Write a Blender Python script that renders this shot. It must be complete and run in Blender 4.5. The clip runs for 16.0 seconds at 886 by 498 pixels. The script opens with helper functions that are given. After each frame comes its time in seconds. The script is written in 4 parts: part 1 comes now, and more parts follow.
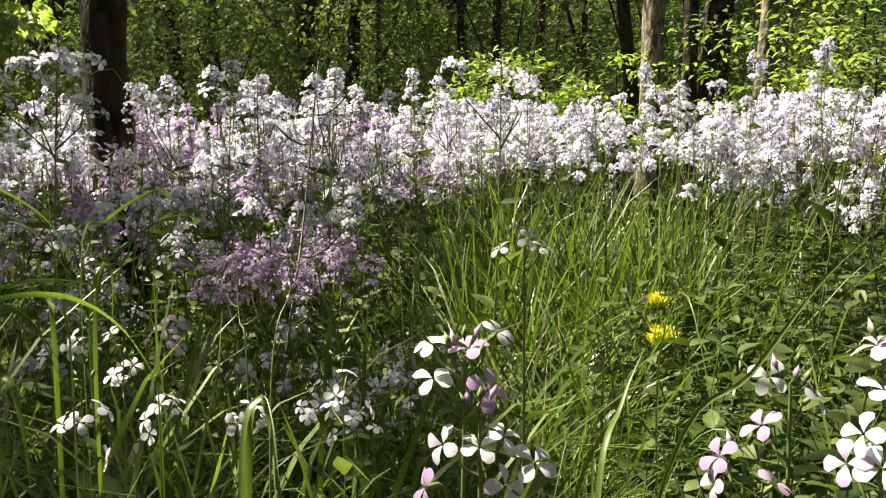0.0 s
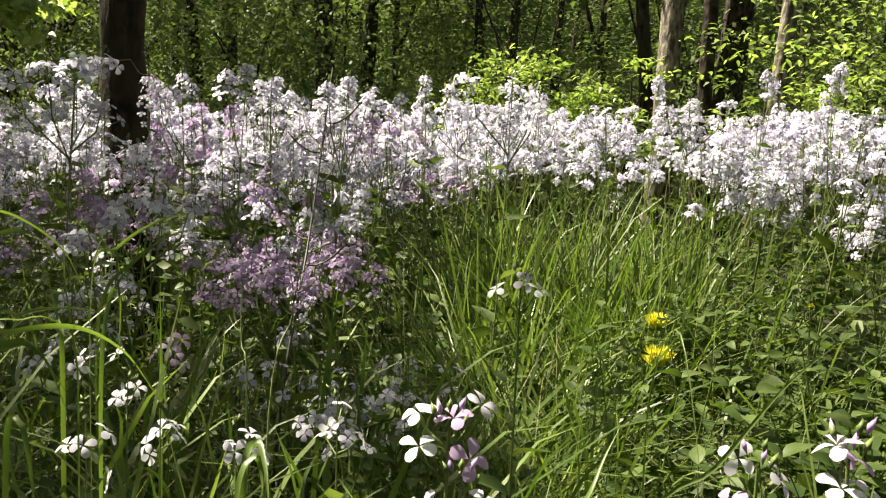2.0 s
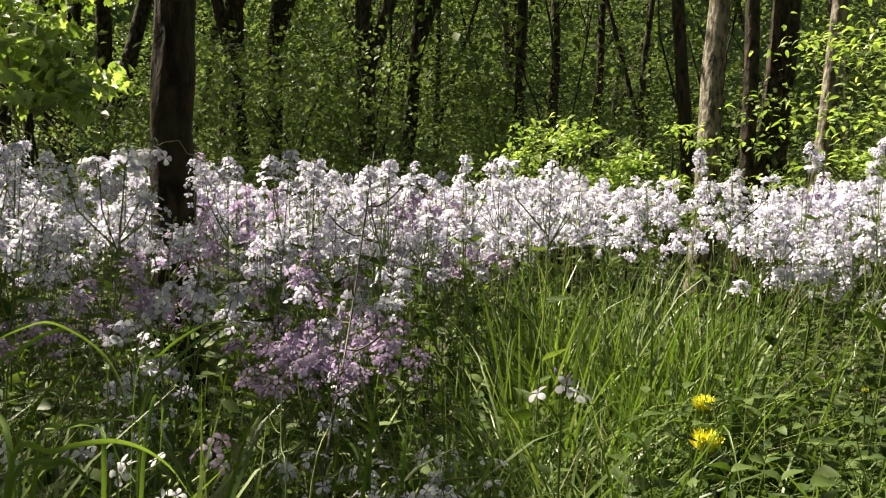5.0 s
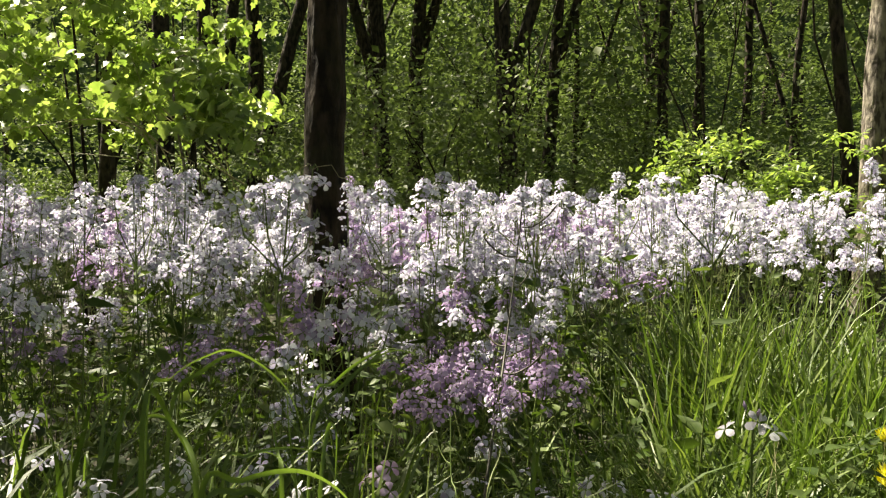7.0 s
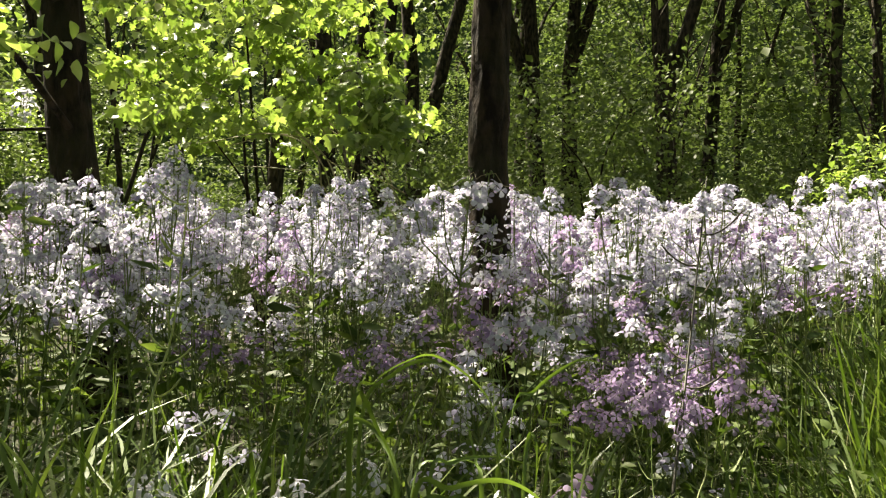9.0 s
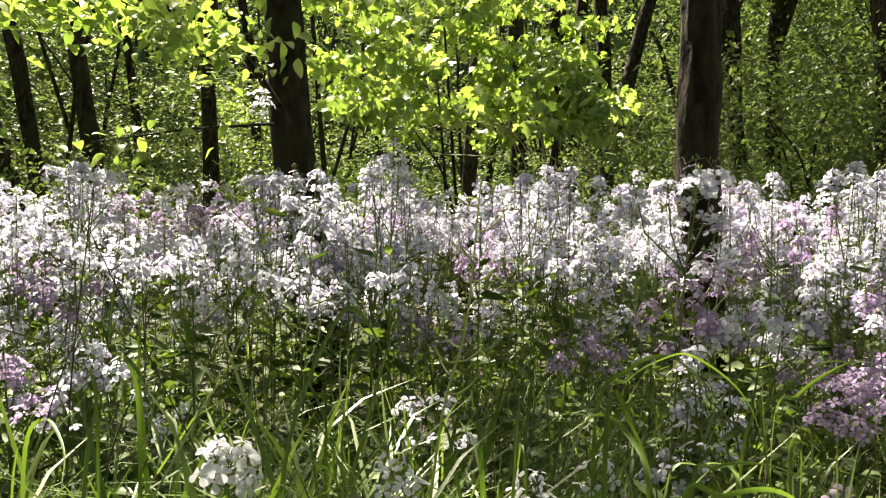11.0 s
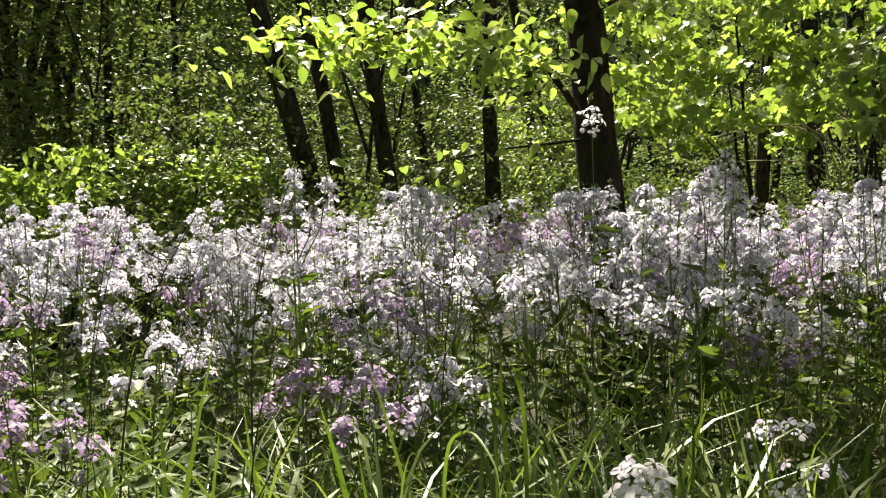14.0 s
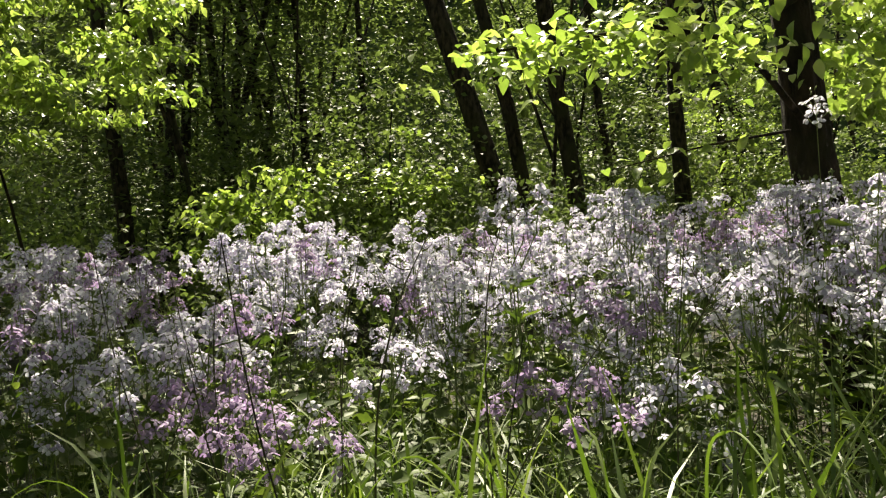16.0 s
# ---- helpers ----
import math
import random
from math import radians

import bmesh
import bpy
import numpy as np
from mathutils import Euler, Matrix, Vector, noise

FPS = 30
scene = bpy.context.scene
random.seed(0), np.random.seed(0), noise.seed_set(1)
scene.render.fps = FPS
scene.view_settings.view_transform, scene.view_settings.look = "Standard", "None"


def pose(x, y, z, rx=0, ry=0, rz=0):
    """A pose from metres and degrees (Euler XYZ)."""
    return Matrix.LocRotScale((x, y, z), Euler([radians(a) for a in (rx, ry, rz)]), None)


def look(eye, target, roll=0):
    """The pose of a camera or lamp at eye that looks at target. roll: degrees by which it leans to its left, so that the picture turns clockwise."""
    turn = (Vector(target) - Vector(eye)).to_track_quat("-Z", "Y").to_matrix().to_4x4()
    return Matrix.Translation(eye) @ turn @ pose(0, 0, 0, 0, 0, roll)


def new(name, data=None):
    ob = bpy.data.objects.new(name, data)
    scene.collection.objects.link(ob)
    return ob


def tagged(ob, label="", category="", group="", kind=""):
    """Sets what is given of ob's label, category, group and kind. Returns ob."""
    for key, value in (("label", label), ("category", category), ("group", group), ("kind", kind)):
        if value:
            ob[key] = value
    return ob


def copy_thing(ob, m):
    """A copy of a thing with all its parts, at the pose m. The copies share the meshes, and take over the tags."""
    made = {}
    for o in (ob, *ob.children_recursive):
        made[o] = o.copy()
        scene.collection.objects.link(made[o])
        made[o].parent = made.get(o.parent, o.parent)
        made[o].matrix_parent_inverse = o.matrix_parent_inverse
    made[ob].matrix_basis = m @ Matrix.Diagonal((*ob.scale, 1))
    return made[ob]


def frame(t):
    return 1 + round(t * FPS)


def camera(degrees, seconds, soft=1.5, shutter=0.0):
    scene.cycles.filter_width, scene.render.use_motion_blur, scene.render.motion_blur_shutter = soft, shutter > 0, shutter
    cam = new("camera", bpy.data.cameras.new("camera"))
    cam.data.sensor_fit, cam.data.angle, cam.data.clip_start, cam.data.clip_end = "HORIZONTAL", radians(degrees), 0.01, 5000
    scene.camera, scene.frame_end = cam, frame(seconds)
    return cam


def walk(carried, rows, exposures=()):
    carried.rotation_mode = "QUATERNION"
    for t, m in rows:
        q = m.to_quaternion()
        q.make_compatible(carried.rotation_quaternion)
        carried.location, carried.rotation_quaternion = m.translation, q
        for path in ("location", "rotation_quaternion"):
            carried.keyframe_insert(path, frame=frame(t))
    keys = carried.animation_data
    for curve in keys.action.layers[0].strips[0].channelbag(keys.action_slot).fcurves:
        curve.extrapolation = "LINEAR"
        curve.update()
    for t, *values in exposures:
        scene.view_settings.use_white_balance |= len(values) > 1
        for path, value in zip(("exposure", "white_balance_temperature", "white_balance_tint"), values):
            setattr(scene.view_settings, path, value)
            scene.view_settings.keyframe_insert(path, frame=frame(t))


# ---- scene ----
cam = camera(55.0, 16.0, soft=1.2)
PATH = [
    (0, (0.010, 0.003, 0.718), (-0.171, 1.984, 0.511), -0.29),
    (0.5, (0.013, -0.001, 0.733), (-0.173, 1.979, 0.517), 0.39),
    (1, (0.016, -0.005, 0.746), (-0.173, 1.973, 0.523), 1.15),
    (1.5, (0.018, -0.011, 0.758), (-0.175, 1.966, 0.528), 1.84),
    (2, (0.020, -0.016, 0.772), (-0.179, 1.960, 0.537), 2.38),
    (2.5, (0.021, -0.021, 0.784), (-0.183, 1.955, 0.553), 2.59),
    (3, (0.023, -0.025, 0.795), (-0.188, 1.955, 0.613), 2.68),
    (3.5, (0.023, -0.028, 0.803), (-0.194, 1.955, 0.657), 2.54),
    (3.7, (0.023, -0.028, 0.805), (-0.196, 1.955, 0.673), 2.48),
    (5.8, (0.011, 0.003, 0.816), (-0.398, 1.959, 0.734), 1.24),
    (6, (0.006, 0.005, 0.816), (-0.435, 1.955, 0.738), 1.10),
    (6.5, (-0.005, 0.009, 0.818), (-0.533, 1.937, 0.750), 0.77),
    (7, (-0.019, 0.009, 0.821), (-0.638, 1.909, 0.761), 0.86),
    (7.5, (-0.034, 0.008, 0.819), (-0.746, 1.876, 0.769), 1.10),
    (8, (-0.048, 0.008, 0.819), (-0.838, 1.845, 0.773), 1.32),
    (8.5, (-0.061, 0.009, 0.817), (-0.935, 1.807, 0.777), 1.16),
    (9, (-0.074, 0.012, 0.814), (-1.015, 1.776, 0.773), 0.83),
    (9.2, (-0.081, 0.012, 0.812), (-1.060, 1.755, 0.759), 0.75),
    (11.3, (-0.132, -0.022, 0.823), (-1.472, 1.460, 0.743), 0.49),
    (11.5, (-0.136, -0.026, 0.823), (-1.503, 1.432, 0.744), 0.37),
    (12, (-0.154, -0.043, 0.824), (-1.607, 1.329, 0.749), -0.20),
    (12.5, (-0.176, -0.067, 0.826), (-1.715, 1.209, 0.757), -0.78),
    (13, (-0.195, -0.087, 0.831), (-1.799, 1.106, 0.768), -1.02),
    (13.5, (-0.205, -0.101, 0.833), (-1.862, 1.018, 0.774), -0.85),
    (14, (-0.209, -0.116, 0.832), (-1.913, 0.931, 0.780), -0.94),
    (14.5, (-0.213, -0.135, 0.835), (-1.968, 0.824, 0.791), -1.55),
    (15, (-0.212, -0.156, 0.835), (-2.008, 0.722, 0.797), -2.19),
    (15.5, (-0.210, -0.181, 0.836), (-2.055, 0.592, 0.804), -2.88),
    (16, (-0.207, -0.200, 0.838), (-2.092, 0.467, 0.811), -3.32),
]
walk(cam, [(t, look(eye, target, roll)) for t, eye, target, roll in PATH], exposures=[(0.0, 1.70, 7950, 5), (2.5, 1.74, 7950, 5), (3.5, 1.60, 7950, 5), (6.0, 1.62, 7950, 5), (7.5, 1.80, 7950, 5), (9.0, 1.88, 7950, 5), (11.4, 2.20, 7950, 5), (12.5, 2.00, 7950, 5), (14.0, 1.74, 7950, 5), (16.0, 1.52, 7950, 5)])

# ---- daylight ----
SUN_YAW, SUN_UP = 74.0, 54.0          # degrees to the left of +y, degrees above the horizon
SUN_DIR = Vector((-math.sin(radians(SUN_YAW)) * math.cos(radians(SUN_UP)),
                  math.cos(radians(SUN_YAW)) * math.cos(radians(SUN_UP)), math.sin(radians(SUN_UP))))
world = bpy.data.worlds.new("sky")
scene.world = world
world.use_nodes = True
wn = world.node_tree.nodes
sky = wn.new("ShaderNodeTexSky")
sky.sky_type = "NISHITA"
sky.sun_disc = False
sky.sun_elevation = radians(SUN_UP)
sky.sun_rotation = radians(-SUN_YAW)
sky.dust_density = 4.0
wn["Background"].inputs[1].default_value = 0.052
world.node_tree.links.new(sky.outputs[0], wn["Background"].inputs[0])
sun_data = bpy.data.lights.new("sun", "SUN")
sun_data.energy, sun_data.angle, sun_data.color = 5.0, radians(0.55), (1.0, 0.98, 0.93)
sun = new("sun", sun_data)
sun.matrix_world = look((0, 0, 30), Vector((0, 0, 30)) - SUN_DIR)

rng = np.random.default_rng(7)


# ---- materials ----
def material(name):
    m = bpy.data.materials.new(name)
    m.use_nodes = True
    return m, m.node_tree.nodes, m.node_tree.links, m.node_tree.nodes["Principled BSDF"]


def ramp(nodes, links, source, stops):
    r = nodes.new("ShaderNodeValToRGB")
    while len(r.color_ramp.elements) < len(stops):
        r.color_ramp.elements.new(0.5)
    for e, (at, col) in zip(r.color_ramp.elements, stops):
        e.position, e.color = at, (*col, 1)
    links.new(source, r.inputs[0])
    return r


def leafy(name, stops, see_through=0.45, rough=0.5, glow=(1.1, 1.2, 0.5), by="island", scale=60.0, spec=0.35, vary=0.8):
    """Thin plant tissue: reflects a part of the light and lets a part through."""
    m, nodes, links, bsdf = material(name)
    if by == "island":
        src = nodes.new("ShaderNodeNewGeometry").outputs["Random Per Island"]
    else:
        src = nodes.new("ShaderNodeObjectInfo").outputs["Random"]
    tex = nodes.new("ShaderNodeTexNoise")
    tex.inputs["Scale"].default_value = scale
    tex.inputs["Detail"].default_value = 3.0
    co = nodes.new("ShaderNodeTexCoord")
    links.new(co.outputs["Object"], tex.inputs["Vector"])
    mix = nodes.new("ShaderNodeMath")
    mix.operation = "MULTIPLY_ADD"
    links.new(tex.outputs["Fac"], mix.inputs[0])
    mix.inputs[1].default_value = 1.3 - vary
    add = nodes.new("ShaderNodeMath")
    add.operation = "MULTIPLY_ADD"
    links.new(src, add.inputs[0])
    add.inputs[1].default_value, add.inputs[2].default_value = vary, 0.25 - 0.5 * vary
    links.new(add.outputs[0], mix.inputs[2])
    r = ramp(nodes, links, mix.outputs[0], stops)
    links.new(r.outputs[0], bsdf.inputs["Base Color"])
    bsdf.inputs["Roughness"].default_value = rough
    bsdf.inputs["Specular IOR Level"].default_value = spec
    tr = nodes.new("ShaderNodeBsdfTranslucent")
    tint = nodes.new("ShaderNodeMix")
    tint.data_type, tint.blend_type = "RGBA", "MULTIPLY"
    tint.inputs[0].default_value = 1.0
    links.new(r.outputs[0], tint.inputs[6])
    tint.inputs[7].default_value = (*glow, 1)
    links.new(tint.outputs[2], tr.inputs[0])
    both = nodes.new("ShaderNodeMixShader")
    both.inputs[0].default_value = see_through
    links.new(bsdf.outputs[0], both.inputs[1])
    links.new(tr.outputs[0], both.inputs[2])
    links.new(both.outputs[0], nodes["Material Output"].inputs[0])
    return m


def bark_material(name, dark, light, moss):
    m, nodes, links, bsdf = material(name)
    co = nodes.new("ShaderNodeTexCoord")
    mp = nodes.new("ShaderNodeMapping")
    mp.inputs["Scale"].default_value = (1, 1, 0.42)
    links.new(co.outputs["Object"], mp.inputs[0])
    ridges = nodes.new("ShaderNodeTexNoise")
    ridges.inputs["Scale"].default_value, ridges.inputs["Detail"].default_value = 28.0, 7.0
    links.new(mp.outputs[0], ridges.inputs["Vector"])
    patch = nodes.new("ShaderNodeTexNoise")
    patch.inputs["Scale"].default_value, patch.inputs["Detail"].default_value = 3.2, 4.0
    links.new(co.outputs["Object"], patch.inputs["Vector"])
    a = ramp(nodes, links, ridges.outputs["Fac"], [(0.40, dark), (0.60, light)])
    b = ramp(nodes, links, patch.outputs["Fac"], [(0.52, (0, 0, 0)), (0.66, (1, 1, 1))])
    mix = nodes.new("ShaderNodeMix")
    mix.data_type = "RGBA"
    links.new(b.outputs[0], mix.inputs[0])
    links.new(a.outputs[0], mix.inputs[6])
    mix.inputs[7].default_value = (*moss, 1)
    links.new(mix.outputs[2], bsdf.inputs["Base Color"])
    bump = nodes.new("ShaderNodeBump")
    bump.inputs["Strength"].default_value, bump.inputs["Distance"].default_value = 1.0, 0.03
    links.new(ridges.outputs["Fac"], bump.inputs["Height"])
    links.new(bump.outputs[0], bsdf.inputs["Normal"])
    bsdf.inputs["Roughness"].default_value = 0.9
    bsdf.inputs["Specular IOR Level"].default_value = 0.2
    return m


PETAL_PALE = leafy("pale_lilac_petal", [(0.05, (0.39, 0.33, 0.51)), (0.40, (0.59, 0.57, 0.71)), (0.85, (0.82, 0.83, 0.89))], 0.42, 0.6, (1.0, 0.98, 1.0), scale=90, spec=0.2)
PETAL_PURPLE = leafy("purple_petal", [(0.1, (0.29, 0.20, 0.36)), (0.5, (0.41, 0.31, 0.50)), (0.9, (0.58, 0.48, 0.65))], 0.42, 0.6, (1.0, 0.95, 1.0), scale=90, spec=0.2)
PETAL_WHITE = leafy("white_petal", [(0.1, (0.66, 0.62, 0.74)), (0.9, (0.82, 0.82, 0.87))], 0.42, 0.6, (1.0, 0.98, 1.0), by="object", scale=110, spec=0.2)
PETAL_LILAC = leafy("lilac_petal", [(0.1, (0.44, 0.29, 0.51)), (0.5, (0.57, 0.42, 0.63)), (0.9, (0.70, 0.60, 0.76))], 0.42, 0.6, (1.0, 0.95, 1.0), by="object", scale=110, spec=0.2)
STEM = leafy("green_stem", [(0.1, (0.09, 0.135, 0.035)), (0.6, (0.15, 0.205, 0.060)), (0.95, (0.20, 0.22, 0.085))], 0.2, 0.5, by="object", scale=12)
POD = leafy("pale_green_pod", [(0.1, (0.40, 0.46, 0.19)), (0.9, (0.52, 0.56, 0.28))], 0.3, 0.45, by="object", scale=25)
LEAF_HERB = leafy("herb_leaf", [(0.05, (0.030, 0.054, 0.014)), (0.5, (0.064, 0.100, 0.027)), (0.95, (0.135, 0.175, 0.060))], 0.34, 0.50, (1.35, 1.45, 0.65), scale=40, spec=0.2)
# fresh green, brightened further to stand in for sunlight on the foliage
LEAF_SUNLIT = leafy("sunlit_fresh_leaf", [(0.05, (0.09, 0.150, 0.036)), (0.5, (0.20, 0.275, 0.080)), (0.95, (0.31, 0.38, 0.16))], 0.52, 0.36, (1.55, 1.6, 0.85), scale=25, spec=0.8)
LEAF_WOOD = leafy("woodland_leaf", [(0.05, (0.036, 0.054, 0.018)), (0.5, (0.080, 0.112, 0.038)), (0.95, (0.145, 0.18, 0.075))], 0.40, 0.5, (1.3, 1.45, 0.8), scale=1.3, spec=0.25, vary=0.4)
GRASS = leafy("grass_blade", [(0.05, (0.044, 0.080, 0.016)), (0.5, (0.098, 0.152, 0.034)), (0.95, (0.200, 0.250, 0.085))], 0.36, 0.42, (1.3, 1.42, 0.65), scale=8, spec=0.45)
YELLOW = leafy("dandelion_yellow", [(0.1, (0.80, 0.74, 0.06)), (0.9, (0.86, 0.83, 0.16))], 0.3, 0.6, (1, 1, 1), scale=80)
STRAW = leafy("dry_straw", [(0.1, (0.22, 0.20, 0.10)), (0.9, (0.36, 0.33, 0.19))], 0.2, 0.6, (1, 1, 0.8), by="object", scale=20)
STALK = leafy("dark_stalk", [(0.1, (0.030, 0.026, 0.018)), (0.9, (0.075, 0.070, 0.036))], 0.1, 0.5, by="object", scale=20)
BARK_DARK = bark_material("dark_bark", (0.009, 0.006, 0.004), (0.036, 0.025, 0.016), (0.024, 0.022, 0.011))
# same bark in a brighter colour, for the light on background trunks
BARK_LIT = bark_material("lit_bark", (0.014, 0.011, 0.008), (0.064, 0.049, 0.036), (0.036, 0.036, 0.018))
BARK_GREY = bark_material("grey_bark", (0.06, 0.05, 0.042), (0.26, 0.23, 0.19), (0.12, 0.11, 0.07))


def soil_material():
    m, nodes, links, bsdf = material("leaf_litter_soil")
    tex = nodes.new("ShaderNodeTexNoise")
    tex.inputs["Scale"].default_value, tex.inputs["Detail"].default_value = 9.0, 8.0
    co = nodes.new("ShaderNodeTexCoord")
    links.new(co.outputs["Object"], tex.inputs["Vector"])
    a = ramp(nodes, links, tex.outputs["Fac"], [(0.3, (0.014, 0.011, 0.007)), (0.55, (0.030, 0.026, 0.012)), (0.75, (0.030, 0.045, 0.013))])
    links.new(a.outputs[0], bsdf.inputs["Base Color"])
    bump = nodes.new("ShaderNodeBump")
    bump.inputs["Distance"].default_value = 0.05
    links.new(tex.outputs["Fac"], bump.inputs["Height"])
    links.new(bump.outputs[0], bsdf.inputs["Normal"])
    bsdf.inputs["Roughness"].default_value = 0.95
    return m


SOIL = soil_material()


# ---- mesh tools ----
def tri_mesh(name, pieces, smooth=False):
    """One mesh from pieces (verts, triangles, material)."""
    mats, vs, ts, mi, base = [], [], [], [], 0
    for v, t, mat in pieces:
        if len(t) == 0:
            continue
        if mat not in mats:
            mats.append(mat)
        vs.append(np.asarray(v, np.float32).reshape(-1, 3))
        ts.append(np.asarray(t, np.int32).reshape(-1, 3) + base)
        mi.append(np.full(len(ts[-1]), mats.index(mat), np.int32))
        base += len(vs[-1])
    v, t, mi = np.concatenate(vs), np.concatenate(ts), np.concatenate(mi)
    me = bpy.data.meshes.new(name)
    me.vertices.add(len(v))
    me.vertices.foreach_set("co", v.ravel())
    me.loops.add(len(t) * 3)
    me.loops.foreach_set("vertex_index", t.ravel())
    me.polygons.add(len(t))
    me.polygons.foreach_set("loop_start", np.arange(0, len(t) * 3, 3, dtype=np.int32))
    me.polygons.foreach_set("material_index", mi)
    if smooth:
        me.polygons.foreach_set("use_smooth", np.ones(len(t), bool))
    for mat in mats:
        me.materials.append(mat)
    me.update(calc_edges=True)
    return me


def part(name, pieces, parent, label="", smooth=False):
    ob = new(name, tri_mesh(name, pieces, smooth))
    ob.parent = parent
    if label:
        tagged(ob, label=label)
    return ob


def thing(name, at, label, category, group="", turn=0.0):
    ob = new(name)
    ob.empty_display_size = 0.05
    ob.matrix_basis = pose(*at, 0, 0, turn)
    return tagged(ob, label, category, group)


def join(parts):
    vs, ts, base = [], [], 0
    for v, t in parts:
        vs.append(np.asarray(v, float).reshape(-1, 3))
        ts.append(np.asarray(t, int).reshape(-1, 3) + base)
        base += len(vs[-1])
    return np.concatenate(vs), np.concatenate(ts)


def unit(a):
    a = np.asarray(a, float)
    return a / np.maximum(np.linalg.norm(a, axis=-1, keepdims=True), 1e-9)


def tube(points, radii, sides=6, wobble=0.0):
    """A tapered tube along points."""
    p, r = np.asarray(points, float), np.asarray(radii, float)
    d = unit(np.gradient(p, axis=0))
    ref = np.where(np.abs(d[:, 2:3]) > 0.9, [[1.0, 0, 0]], [[0, 0, 1.0]])
    u = unit(np.cross(d, ref))
    w = np.cross(d, u)
    ang = np.linspace(0, 2 * np.pi, sides, endpoint=False)
    rr = r[:, None] * (1 + wobble * rng.standard_normal((len(p), sides)))
    v = p[:, None] + rr[..., None] * (np.cos(ang)[None, :, None] * u[:, None] + np.sin(ang)[None, :, None] * w[:, None])
    t = []
    for i in range(len(p) - 1):
        for k in range(sides):
            a, b = i * sides + k, i * sides + (k + 1) % sides
            t += [(a, b, a + sides), (b, b + sides, a + sides)]
    return v.reshape(-1, 3), np.array(t)


def scatter(template, places, ahead, normal, size):
    """Copies of a small template (along +x, facing +z) at places, heading ahead, facing normal."""
    tv, tt = template
    ahead = unit(ahead)
    side = unit(np.cross(normal, ahead))
    up = np.cross(ahead, side)
    s = np.broadcast_to(np.asarray(size, float).reshape(-1, 1, 1), (len(places), 1, 1))
    v = places[:, None] + s * (tv[None, :, 0:1] * ahead[:, None] + tv[None, :, 1:2] * side[:, None] + tv[None, :, 2:3] * up[:, None])
    t = tt[None] + (np.arange(len(places)) * len(tv))[:, None, None]
    return v.reshape(-1, 3), t.reshape(-1, 3)


def strip(profile, width, lift, fold=0.0):
    """A leaf along +x: profile positions 0..1, half widths, lifts; a folded midrib; ends in a tip."""
    v, t = [(0, 0, 0)], []
    for x, w, z in zip(profile, width, lift):
        v += [(x, w, z + fold * w), (x, 0, z), (x, -w, z + fold * w)]
    n = len(profile)
    v.append((1.0, 0, lift[-1] * 1.3))
    t += [(0, 2, 1), (0, 3, 2)]
    for i in range(n - 1):
        a = 1 + 3 * i
        t += [(a, a + 1, a + 4), (a, a + 4, a + 3), (a + 1, a + 2, a + 5), (a + 1, a + 5, a + 4)]
    a = 1 + 3 * (n - 1)
    t += [(a, a + 1, len(v) - 1), (a + 1, a + 2, len(v) - 1)]
    return np.array(v, float), np.array(t)


LEAF_LONG = strip([0.25, 0.6], [0.15, 0.12], [0.02, -0.06], 0.35)
LEAF_OVAL = strip([0.3, 0.7], [0.29, 0.22], [0.02, -0.05], 0.3)
LEAF_FINE = strip([0.12, 0.36, 0.62, 0.86], [0.11, 0.20, 0.18, 0.09], [0.01, 0.03, -0.01, -0.08], 0.3)
LEAF_BROAD = strip([0.10, 0.30, 0.55, 0.80], [0.15, 0.27, 0.25, 0.13], [0.03, 0.05, 0.0, -0.08], 0.3)
LEAF_FAR = (np.array([(0, 0, 0), (0.5, 0.36, 0.08), (1.0, 0, -0.1), (0.5, -0.36, 0.08)], float), np.array([(0, 1, 2), (0, 2, 3)]))


def maple_leaf():
    out = [(0, 0), (0.05, 0.30), (0.30, 0.52), (0.38, 0.26), (0.66, 0.38), (0.70, 0.16), (1.0, 0.0)]
    pts = out + [(x, -y) for x, y in out[-2:0:-1]]
    v = [(0.35, 0, -0.04)] + [(x, y, -0.12 * (x - 0.3) ** 2 + 0.08 * abs(y)) for x, y in pts]
    n = len(pts)
    t = [(0, 1 + i, 1 + (i + 1) % n)[::-1] for i in range(n)]
    return np.array(v, float), np.array(t)


LEAF_MAPLE = maple_leaf()


